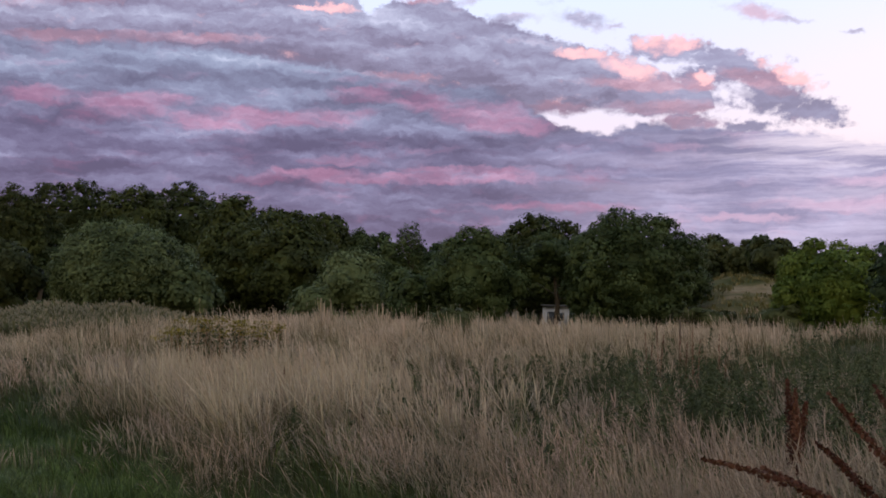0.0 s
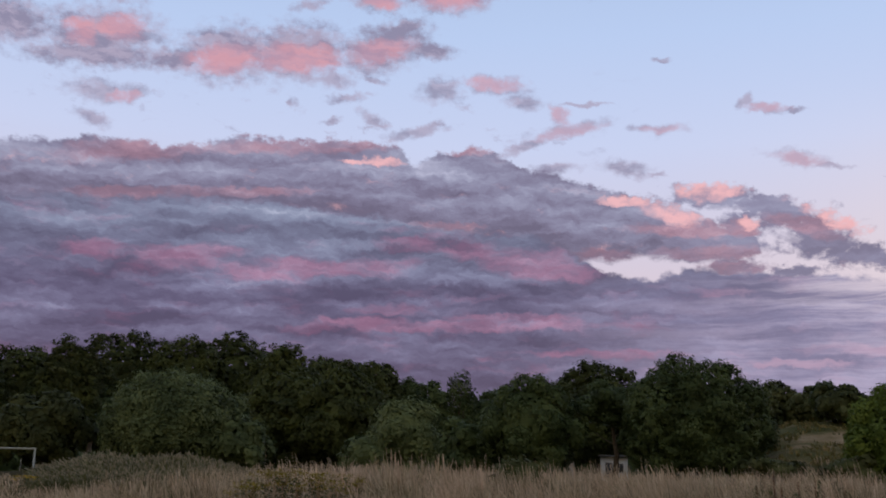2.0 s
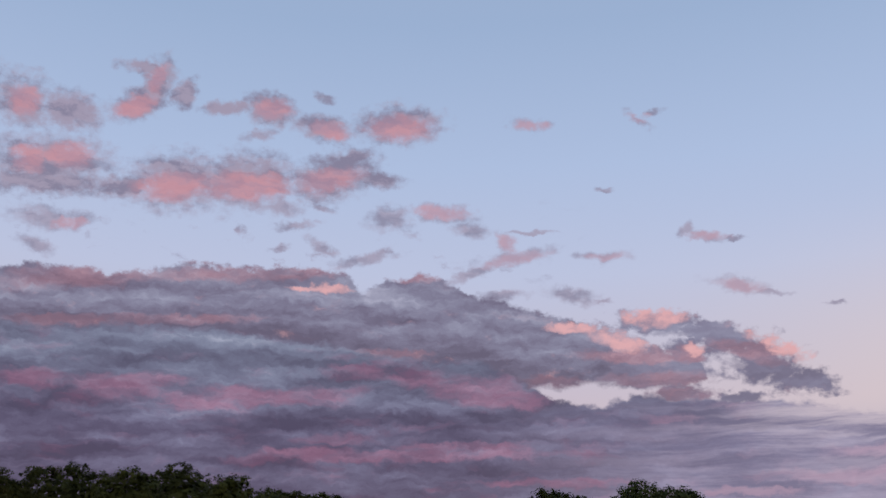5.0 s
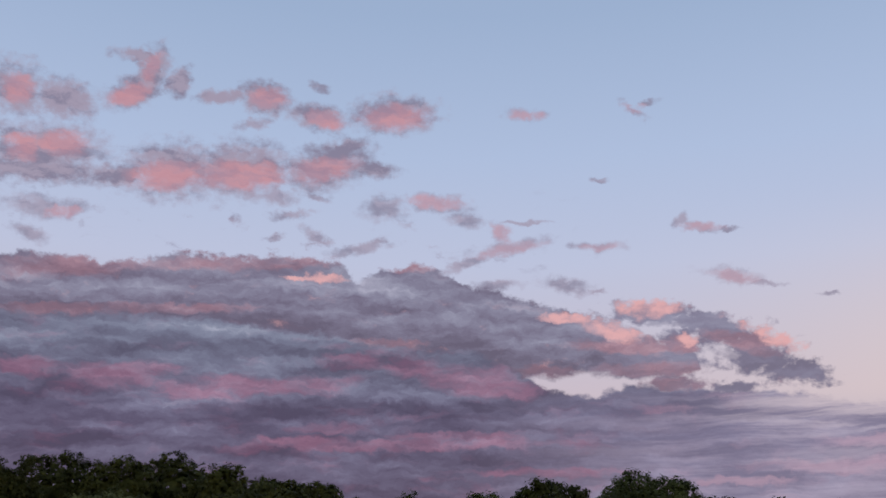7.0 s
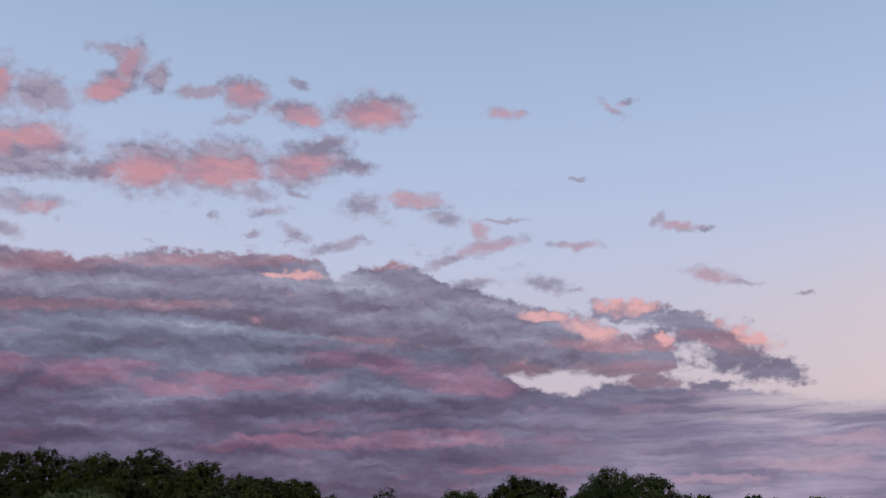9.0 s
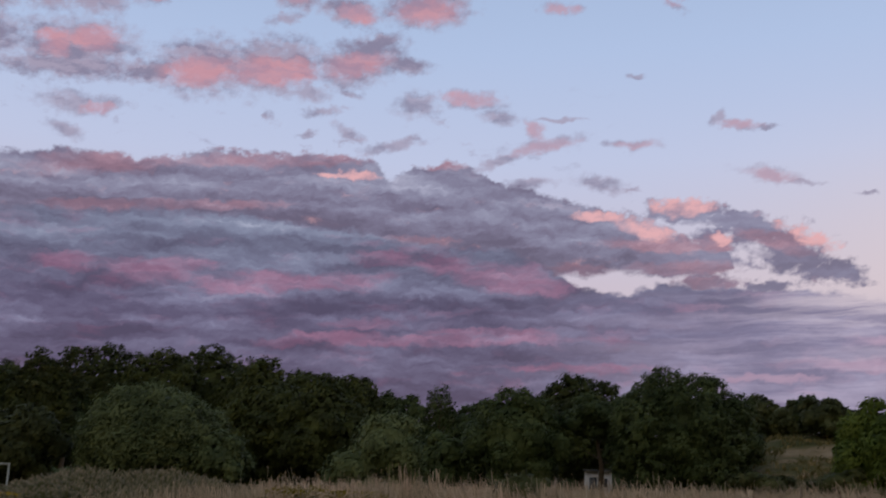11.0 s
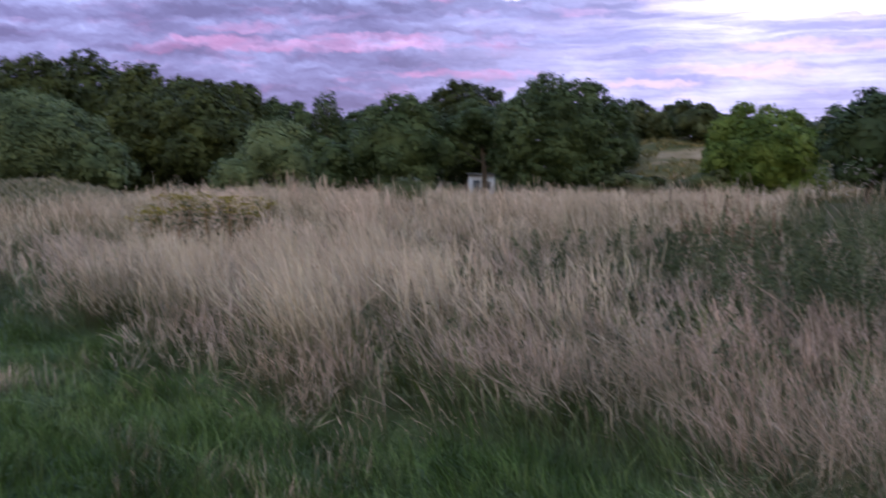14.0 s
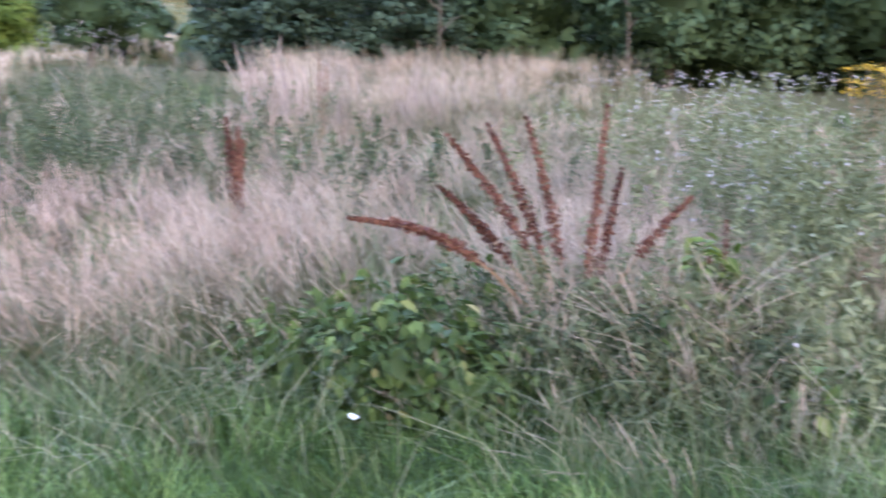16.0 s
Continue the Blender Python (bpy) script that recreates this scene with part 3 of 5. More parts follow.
M_DEAD = leafy("dead_grass_blades", (0.080, 0.085, 0.048), (0.165, 0.166, 0.102), (0.34, 0.325, 0.24), 0.3, 0.9, 0.7, tufts=True)
# straw: green foot colour, kept dark as painted shade low among the stalks
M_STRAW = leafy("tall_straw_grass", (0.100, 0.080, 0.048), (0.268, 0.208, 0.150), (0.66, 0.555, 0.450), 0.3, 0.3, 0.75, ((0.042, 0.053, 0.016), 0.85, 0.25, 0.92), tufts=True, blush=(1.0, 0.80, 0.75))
M_REED = leafy("silvery_reed_grass", (0.13, 0.098, 0.078), (0.225, 0.172, 0.140), (0.38, 0.31, 0.265), 0.3, 0.6, 0.8, ((0.10, 0.10, 0.045), 0.6, 0.1, 0.9), tufts=True)
M_WEED = leafy("grey_green_weed_leaves", (0.028, 0.039, 0.017), (0.062, 0.080, 0.037), (0.150, 0.168, 0.094), 0.3, 0.7)
M_PALEWEED = leafy("pale_thistle_leaves", (0.075, 0.088, 0.040), (0.150, 0.165, 0.085), (0.28, 0.29, 0.18), 0.3, 0.7)
M_BRAMBLE = leafy("bramble_leaves", (0.018, 0.034, 0.008), (0.046, 0.074, 0.017), (0.100, 0.138, 0.036), 0.25, 1.5, 0.6)
M_YELLOWLEAF = leafy("yellowing_leaves", (0.09, 0.12, 0.034), (0.16, 0.175, 0.055), (0.26, 0.23, 0.12), 0.3, 2.0, 0.5)
M_DOCK = leafy("rusty_dock_seeds", (0.048, 0.019, 0.014), (0.100, 0.041, 0.029), (0.170, 0.082, 0.055), 0.15, 3.0)
M_FLUFF = leafy("thistle_down", (0.27, 0.25, 0.275), (0.39, 0.37, 0.39), (0.56, 0.54, 0.56), 0.4, 2.0, 0.9)
M_GOLDENROD = leafy("goldenrod_flowers", (0.12, 0.10, 0.018), (0.20, 0.17, 0.025), (0.32, 0.26, 0.04), 0.3, 2.0)
M_RAGWORT = leafy("ragwort_flowers", (0.30, 0.19, 0.015), (0.46, 0.31, 0.02), (0.60, 0.43, 0.045), 0.3, 2.0)
M_WILLOW = leafy("willow_leaves", (0.050, 0.074, 0.033), (0.088, 0.121, 0.055), (0.138, 0.178, 0.084), 0.2, 0.35, grain=0.12)
M_OAK = leafy("oak_leaves", (0.022, 0.032, 0.009), (0.040, 0.054, 0.015), (0.068, 0.086, 0.024), 0.15, 0.3, grain=0.12)
M_DARK = leafy("alder_leaves", (0.022, 0.037, 0.013), (0.041, 0.064, 0.023), (0.070, 0.100, 0.038), 0.15, 0.35, grain=0.12)
M_MAPLE = leafy("bright_maple_leaves", (0.042, 0.072, 0.012), (0.080, 0.124, 0.021), (0.138, 0.190, 0.038), 0.25, 0.5, grain=0.12)
M_SPRUCE = leafy("conifer_needles", (0.014, 0.026, 0.015), (0.026, 0.044, 0.026), (0.045, 0.068, 0.040), 0.1, 0.6, grain=0.12)
M_SHRUB = leafy("shrub_leaves", (0.030, 0.040, 0.014), (0.054, 0.068, 0.025), (0.090, 0.102, 0.043), 0.2, 0.5, grain=0.12)
M_COPSE = leafy("copse_leaves", (0.028, 0.048, 0.020), (0.052, 0.082, 0.035), (0.086, 0.122, 0.056), 0.15, 0.35, grain=0.12)
M_BARK = plain("bark", (0.035, 0.028, 0.020), (0.11, 0.09, 0.07), 6.0, 0.9)
M_PALEBARK = plain("pale_birch_bark", (0.25, 0.23, 0.20), (0.55, 0.52, 0.48), 4.0, 0.85)
M_STEM = plain("dry_stem", (0.16, 0.09, 0.05), (0.28, 0.19, 0.11), 20.0)
M_GOAL = plain("worn_white_paint", (0.17, 0.20, 0.21), (0.30, 0.34, 0.35), 5.0, 0.5, 0.4)
M_WALL = plain("white_render", (0.50, 0.51, 0.54), (0.70, 0.71, 0.74), 1.5)
M_ROOF = plain("grey_roofing", (0.10, 0.10, 0.11), (0.18, 0.18, 0.19), 2.0)
M_WINDOW = plain("dark_window_pane", (0.03, 0.035, 0.045), (0.05, 0.055, 0.07), 0.8, 0.15, 0.5, False)
M_BANK = leafy("dry_bank_grass", (0.075, 0.072, 0.026), (0.145, 0.128, 0.054), (0.25, 0.205, 0.105), 0.2, 0.12, tufts=True)
M_WOOD = plain("weathered_wood", (0.06, 0.05, 0.04), (0.14, 0.12, 0.10), 12.0, 0.9)
M_PAPER = plain("white_scrap_paper", (0.70, 0.71, 0.72), (0.86, 0.86, 0.86), 30.0)

# ---------------------------------------------------------------- the ground
def ground():
    rings = np.concatenate([[0.6], np.geomspace(1.2, 160, 130), np.geomspace(180, 3500, 24)])
    spokes = 240
    a = np.linspace(0, 2 * np.pi, spokes, endpoint=False)
    x, y = (rings[:, None] * np.sin(a)).ravel(), (rings[:, None] * np.cos(a)).ravel()
    v = np.stack([x, y, height_of(x, y)], -1)
    i, j = np.meshgrid(np.arange(len(rings) - 1), np.arange(spokes), indexing="ij")
    k = (j + 1) % spokes
    f = np.stack([i * spokes + j, (i + 1) * spokes + j, (i + 1) * spokes + k, i * spokes + k], -1).reshape(-1, 4)
    centre = len(v)
    v = np.concatenate([v, [[0, 0, 0]]])
    j = np.arange(0, spokes, 2)
    cap = np.stack([np.full(len(j), centre), j, j + 1, (j + 2) % spokes], -1)
    ob = new("ground", np_mesh("ground", v, np.concatenate([f, cap]), soft=True))
    ob.data.materials.append(M_SOIL)
    tagged(ob, "level meadow ground rising to a dry sandy bank", "ground", kind="structure")


ground()


# ---------------------------------------------------------------- grasses
EDGE = 3.5      # the mown path ends this far off, along its normal (0.78, 0.62)


def past_edge(x, y):
    wobble = 0.35 * np.sin(0.9 * (0.62 * x - 0.78 * y) + 0.6) + 0.2 * np.sin(2.3 * (0.62 * x - 0.78 * y))
    return 0.78 * x + 0.62 * y - EDGE + wobble


def scatter(per_m2, r0, r1, a0=-36.0, a1=77.0):
    """Even random places in a sector of the meadow."""
    n = int(per_m2 * radians(a1 - a0) * (r1 * r1 - r0 * r0) / 2)
    r = np.sqrt(RNG.uniform(r0 * r0, r1 * r1, n))
    a = np.radians(RNG.uniform(a0, a1, n))
    return r * np.sin(a), r * np.cos(a)


def drift(x, y, size, seed=0.0):
    """Soft random patches, 0 to 1."""
    v = np.zeros_like(x)
    for i, (fx, fy, ph) in enumerate(((1.0, 0.35, 0.2), (-0.5, 0.9, 1.7), (0.75, -0.8, 4.1), (1.7, 1.1, 2.6), (-1.3, 2.0, 5.0), (2.6, -1.9, 0.9))):
        v += np.sin((fx * x + fy * y) * 6.28 / size + ph + seed * (i + 1)) / (1 + 0.35 * i)
    return np.clip(0.5 + v / 4.2, 0, 1)


def bearing(x, y):
    return np.degrees(np.arctan2(x, y)), np.hypot(x, y)


def field(name, label, mat, parts_):
    ob = new(name, np_mesh(name, *joined(parts_)))
    ob.data.materials.append(mat)
    return tagged(ob, label, "grass", kind="stuff")


def sward(x, y, h, w, mean_lean, lean_spread, bend0, bend1, profile, tuft=0.0, per=1):
    """Blades at the places; with tuft, each place becomes a tuft of so many blades that share lean, height and tone."""
    n = len(x)
    lean, tall_, tone = RNG.normal(mean_lean, lean_spread, n), RNG.uniform(0.78, 1.2, n) if tuft else np.ones(n), RNG.random(n)
    bend = RNG.uniform(bend0, bend1, n)
    if tuft:
        x, y = np.repeat(x, per) + RNG.normal(0, tuft, n * per), np.repeat(y, per) + RNG.normal(0, tuft, n * per)
        h, w, lean, tone, bend = np.repeat(h * tall_, per), np.repeat(w, per), np.repeat(lean, per), np.repeat(tone, per), np.repeat(bend, per)
        n *= per
        h, lean, bend = h * RNG.uniform(0.7, 1.1, n), lean + RNG.normal(0, 0.5, n), bend * RNG.uniform(0.4, 1.5, n)
    base = np.stack([x, y, height_of(x, y) - 0.01], -1)
    return strips(base, h, w * RNG.uniform(0.7, 1.3, n), RNG.uniform(0, np.pi, n), lean, bend, profile, np.clip(tone + RNG.normal(0, 0.1, n), 0, 1))


def haze(geo, steps, share, spread, size):
    """Loose seeds about the heads of some of the strips."""
    v = geo[0].reshape(-1, steps, 2, 3)[:, -3:, 0]
    tone = geo[2].reshape(-1, steps, 2, 2)[:, 0, 0, 0]
    out = []
    for i in range(3):
        pick = RNG.random(len(v)) < share
        c = v[pick, i] + RNG.normal(0, spread, (pick.sum(), 3))
        g = leaves(c, RNG.uniform(0.5, 1.2, len(c)) * size, RNG.normal(size=c.shape), 1.3)
        uv = np.stack([np.repeat(tone[pick], 4), np.ones(len(c) * 4)], -1)
        out.append((g[0], g[1], uv))
    return out


BLADE = ((0, 1.0), (0.5, 0.85), (1.0, 0.08))
LONGBLADE = ((0, 1.0), (0.4, 0.95), (0.75, 0.6), (1.0, 0.06))
PANICLE = ((0, 0.9), (0.55, 0.6), (0.72, 1.1), (0.86, 1.7), (1.0, 0.3))
SPIKE = ((0, 0.8), (0.6, 0.55), (0.72, 1.2), (0.88, 1.5), (1.0, 0.2))
FARHEAD = ((0, 0.7), (0.65, 0.7), (1.0, 0.6))


def lawn():
    out = []
    for r0, r1, per, wide in ((2.4, 7.5, 110, 0.0075), (7.5, 14, 38, 0.010), (14, 30, 4, 0.02)):
        x, y = scatter(per, r0, r1)
        keep = (past_edge(x, y) < 0.35) & (past_edge(x, y) > -5)
        x, y = x[keep], y[keep]
        e = past_edge(x, y)
        tuft = drift(x, y, 1.3, 2.0)
        h = RNG.uniform(0.07, 0.16, len(x)) + 0.16 * tuft * smooth(e, -1.6, 0.2) + 0.05 * tuft
        out.append(sward(x, y, h, np.full(len(x), wide), 2.6, 1.6, 0.2, 1.2, BLADE, 0.05, 11))
    # the path goes on round and behind the walker
    r, a = np.sqrt(RNG.uniform(0.1, 90, 3600)), RNG.uniform(0, 6.283, 3600)
    x, y = r * np.sin(a), r * np.cos(a)
    keep = (past_edge(x, y) < 0.1) & ((r < 2.5) | (np.abs(np.degrees(np.arctan2(x, y)) - 20) > 56))
    x, y = x[keep], y[keep]
    out.append(sward(x, y, RNG.uniform(0.08, 0.2, len(x)), np.full(len(x), 0.009), 2.6, 1.6, 0.2, 1.2, BLADE, 0.06, 5))
    field("mown_grass", "short lush green grass of the mown path", M_LAWN, out)


def fine_grass(a0, a1, mat, label):
    out = []
    for r0, r1, per, wide in ((3.2, 7, 104, 0.0032), (7, 12, 52, 0.0045), (12, 20, 11, 0.008)):
        x, y = scatter(per, r0, r1, a0 - 6, a1 + 6)
        e = past_edge(x, y)
        az, r = bearing(x, y)
        blend = az + RNG.normal(0, 2.5, len(x))
        keep = (e > 0.15) & (blend > a0) & (blend < a1) & (RNG.random(len(x)) < 0.12 + 0.88 * smooth(e, 0.1, 1.5))
        keep &= RNG.random(len(x)) > 0.85 * smooth(drift(x, y, 2.6, 1.0), 0.48, 0.7)
        keep &= ~((az > 36) & (az < 75) & (r < 5.0)) | (RNG.random(len(x)) < 0.25)
        x, y, e = x[keep], y[keep], e[keep]
        h = (RNG.uniform(0.45, 0.70, len(x)) + 0.16 * drift(x, y, 2.2)) * (0.62 + 0.38 * smooth(e, 0, 1.3))
        geo = sward(x, y, h, np.full(len(x), wide), 2.7, 1.1, 0.1, 0.8, PANICLE, 0.07, 9)
        out.append(geo)
        if r1 <= 12:
            out += haze(geo, len(PANICLE), 0.6 if r1 < 8 else 0.3, 0.02, 0.009 if r1 < 8 else 0.013)
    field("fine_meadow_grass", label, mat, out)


def straw_grass():
    out = []
    for r0, r1, per, wide, many in ((6, 12, 14, 0.0040, 14), (12, 22, 9, 0.0066, 15), (22, 40, 3.6, 0.0145, 13), (40, 90, 1.0, 0.042, 10)):
        x, y = scatter(per, r0, r1, -38 if r0 > 20 else -36, 77 if r0 < 20 else 60)
        e = past_edge(x, y)
        az, r = bearing(x, y)
        patch_ = drift(x, y, 5.5, 3.0)
        near = smooth(e, 0.8, 3.5) * (0.06 + 0.94 * smooth(patch_, 0.45, 0.68))
        near = np.maximum(near, 0.6 * np.exp(-((az + 7) / 5.5) ** 2 - ((r - 11.0) / 1.8) ** 2))
        chance = np.where(r < 14, near, 0.25 + 0.75 * smooth(patch_, 0.25, 0.6))
        chance = chance * (1 - 0.75 * smooth(az, 14, 20) * smooth(r, 17, 13)) * (1 - 0.8 * smooth(az, 52, 60))
        chance = chance * (1 - 0.6 * smooth(az, 2, 6) * smooth(r, 15, 12)) * (1 - 0.9 * smooth(az, 21, 26) * smooth(az, 40, 36) * smooth(r, 60, 40))
        chance = chance * np.where((r > 66) & (az > 6), 0.35, 1.0)
        chance = chance * (1 - 0.9 * smooth(az, 20, 25) * smooth(r, 24, 18)) * (1 - 0.8 * smooth(az, 3, 20) * smooth(r, 22, 16))
        chance = chance * (1 - 0.65 * smooth(az, -12, -16) * smooth(r, 26, 18))
        keep = (RNG.random(len(x)) < chance) & (e > 0.4)
        x, y, az, r = x[keep], y[keep], az[keep], r[keep]
        h = RNG.uniform(0.75, 1.05, len(x)) + 0.36 * drift(x, y, 3.5, 1.5) * smooth(r, 9, 18)
        h *= 0.86 + 0.28 * drift(x, y, 1.6, 4.0)
        h *= 1 - 0.45 * smooth(az, -17, -24) * smooth(r, 20, 30)
        h *= 1 - 0.35 * smooth(r, 55, 75)
        h *= 1 - 0.20 * smooth(az, -8, -14)
        prof = SPIKE if r1 <= 22 else FARHEAD
        geo = sward(x, y, h, np.full(len(x), wide), 2.9, 1.0, 0.05, 0.8 if r1 <= 22 else 0.45, prof, 0.15 if r1 <= 22 else 0.3, many)
        out.append(geo)
        if r1 <= 12:
            out += haze(geo, len(prof), 0.5, 0.022, 0.012)
    # a few stems that overtop the rest
    for az, r, h in ((-3.3, 22.6, 1.75), (-3.0, 22.8, 1.62), (-3.5, 22.3, 1.55), (2.2, 20, 1.5), (4.5, 24, 1.5), (40.5, 13, 1.9)):
        p = spot(az, r)
        out.append(sward(np.full(7, p[0]) + RNG.normal(0, 0.05, 7), np.full(7, p[1]) + RNG.normal(0, 0.05, 7), np.full(7, h) * RNG.uniform(0.8, 1, 7), np.full(7, 0.014), 2.9, 1.0, 0.0, 0.12, SPIKE))
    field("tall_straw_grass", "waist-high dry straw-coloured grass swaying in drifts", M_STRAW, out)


def tussocks():
    """Fountains of long pale stalks that rise out of the meadow."""
    for i in range(84):
        az, r = RNG.normal(-4, 7), RNG.uniform(7.0, 12.5)
        if i % 3 == 0:
            az, r = RNG.uniform(-14, 9), RNG.uniform(9, 16)
        p = spot(az, r)
        if past_edge(p[0], p[1]) < 0.9:
            continue
        n = 62
        a = RNG.normal(RNG.normal(2.7, 0.5), 0.6, n)
        base = np.stack([RNG.normal(0, 0.17, n), RNG.normal(0, 0.17, n), np.full(n, -0.03)], -1)
        tone = np.clip(RNG.normal(0.70, 0.2, n), 0, 1)
        geo = strips(base, RNG.uniform(0.8, 1.18, n) * RNG.uniform(0.85, 1.1), np.full(n, 0.0062) * RNG.uniform(0.7, 1.3, n), RNG.uniform(0, 3.14, n), a, RNG.uniform(0.05, 0.55, n), SPIKE, tone)
        ob = thing("straw_tussock", Matrix.Translation(p), "pale tussock of long dry arching stalks in the meadow", "grass tussock", "straw tussocks")
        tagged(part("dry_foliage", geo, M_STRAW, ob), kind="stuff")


def bank_grass():
    """Short dry tufts over the sandy bank."""
    x, y = scatter(2.4, 76, 118, 11, 38)
    keep = RNG.random(len(x)) < smooth(drift(x, y, 9.0, 2.0), 0.3, 0.6)
    x, y = x[keep], y[keep]
    geo = sward(x, y, RNG.uniform(0.25, 0.6, len(x)), np.full(len(x), 0.14), 2.9, 1.5, 0.1, 0.6, BLADE, 0.2, 4)
    field("bank_grass", "short dry tufts of grass on the sandy bank", M_BANK, [geo])


def reed_grass():
    x, y = scatter(11, 14.3, 18.5, 37, 52)
    keep = RNG.random(len(x)) < smooth(drift(x, y, 2.6, 0.7), 0.35, 0.6)
    x, y = x[keep], y[keep]
    h = RNG.uniform(1.1, 1.6, len(x))
    field("pale_reed_grass", "tall silvery pink reed grass before the dark trees", M_REED, [sward(x, y, h, np.full(len(x), 0.012), 2.8, 0.9, 0.02, 0.3, SPIKE, 0.09, 9)])


def green_blades():
    """Coarse green grass that stands between the straw and along the path's edge."""
    out = []
    for r0, r1, per, wide, many in ((3.2, 7, 34, 0.006, 11), (7, 13, 19, 0.009, 10), (13, 30, 3, 0.02, 9)):
        x, y = scatter(per, r0, r1)
        e = past_edge(x, y)
        az, r = bearing(x, y)
        want = 0.12 + 0.3 * smooth(r, 6.5, 8) + 0.88 * smooth(drift(x, y, 2.4, 5.0), 0.45, 0.8) + 0.9 * smooth(e, 1.7, 0.3) + 0.7 * smooth(az, 34, 40) * smooth(r, 5.6, 4.6) + 0.25 * smooth(az, 2, 7) * smooth(az, 24, 18) * smooth(r, 8, 9.5)
        want = want * (1 - 0.8 * smooth(az, 36, 39) * smooth(az, 52, 49) * smooth(r, 3.6, 3.9) * smooth(r, 5.2, 4.9))
        keep = (e > -0.9 - 0.9 * drift(x, y, 1.9, 3.0)) & (RNG.random(len(x)) < want)
        x, y, e = x[keep], y[keep], e[keep]
        h = RNG.uniform(0.28, 0.5, len(x)) * (0.7 + 0.6 * smooth(e, 0.0, 2.0))
        out.append(sward(x, y, h, np.full(len(x), wide), 2.6, 1.6, 0.2, 1.2, LONGBLADE, 0.07, many))
    field("coarse_green_grass", "coarse green grass blades arching at the path's edge", M_COARSE, out)


def dead_blades():
    """Long pale dead blades lying slantwise over the path's edge."""
    x, y = scatter(32, 3.3, 6.5, 24, 77)
    e = past_edge(x, y)
    az, r = bearing(x, y)
    keep = (e > -0.45) & (e < 1.6) & ~((az > 37) & (az < 50) & (r < 5.0) & (RNG.random(len(x)) < 0.8))
    x, y = x[keep], y[keep]
    geo = sward(x, y, RNG.uniform(0.5, 0.85, len(x)), np.full(len(x), 0.0045), 0.6, 1.6, 0.9, 1.5, LONGBLADE, 0.1, 5)
    # and a few dry tufts out on the path
    x, y = scatter(2.6, 3.4, 12, -30, 44)
    e = past_edge(x, y)
    keep = (e < 0.1) & (e > -3.0) & (drift(x, y, 3.0, 4.0) > 0.45)
    x, y = x[keep], y[keep]
    tufts = sward(x, y, RNG.uniform(0.22, 0.42, len(x)), np.full(len(x), 0.005), 2.6, 1.6, 0.1, 0.6, LONGBLADE, 0.09, 26)
    field("dead_grass_blades", "long pale dead grass blades lying aslant", M_DEAD, [geo])
    field("dry_grass_tufts", "small dry tan tufts standing in the mown path", M_FINE, [tufts])


def lush_patch():
    """A fresh green tussock among the dry grass."""
    p = spot(10, 9.3)
    n = 260
    x, y = p[0] + RNG.normal(0, 0.75, n), p[1] + RNG.normal(0, 0.55, n)
    field("lush_grass", "fresh bright green grass among dry stalks", M_LUSH, [sward(x, y, RNG.uniform(0.35, 0.55, n), np.full(n, 0.009), 2.6, 1.6, 0.2, 1.0, LONGBLADE, 0.08, 14)])


lush_patch()
lawn()
fine_grass(-36, 24, M_FINE, "knee-high bent grass with fine tan seed heads")
fine_grass(24, 77, M_PINKGRASS, "knee-high bent grass with hazy pink seed heads")
straw_grass()
tussocks()
reed_grass()
bank_grass()
green_blades()
dead_blades()


# ---------------------------------------------------------------- weeds
def weeds(name, label, mat, plants, per_plant, leaf, spread=0.16):
    """Upright leafy stems; plants: rows of (x, y, height)."""
    p = np.asarray(plants, float)
    n = len(p)
    base = np.stack([p[:, 0], p[:, 1], height_of(p[:, 0], p[:, 1])], -1)
    lean, bend = RNG.uniform(0, 6.28, n), RNG.uniform(0.0, 0.5, n)
    stems = strips(base, p[:, 2], np.full(n, 0.009), RNG.uniform(0, 3.14, n), lean, bend, ((0, 1), (0.5, 0.8), (1, 0.4)))
    t = RNG.uniform(0.1, 1.0, (n, per_plant)) ** 0.75
    out = bend[:, None] * p[:, 2:3] * t ** 1.8
    a = RNG.uniform(0, 6.28, (n, per_plant))
    reach = spread * RNG.uniform(0.05, 1.0, (n, per_plant)) * (1.25 - t) * RNG.uniform(0.6, 1.5, (n, 1))
    c = np.stack([base[:, :1] + np.cos(lean)[:, None] * out + np.cos(a) * reach, base[:, 1:2] + np.sin(lean)[:, None] * out + np.sin(a) * reach,
                  base[:, 2:3] + p[:, 2:3] * t], -1).reshape(-1, 3)
    up = np.stack([np.cos(a), np.sin(a), RNG.uniform(0.2, 1.4, a.shape)], -1).reshape(-1, 3)
    size = np.full(len(c), leaf) * RNG.uniform(0.6, 1.3, len(c))
    ob = new(name, np_mesh(name, *joined([stems, leaves(c, size, up, 4.2)])))
    ob.data.materials.append(mat)
    return tagged(ob, label, "weeds", kind="stuff")


def patch(n, az, r, half_az, half_r, h0, h1):
    a, d = RNG.normal(az, half_az * 0.55, n), RNG.normal(r, half_r * 0.55, n)
    return np.stack([d * np.sin(np.radians(a)), d * np.cos(np.radians(a)), RNG.uniform(h0, h1, n)], -1)


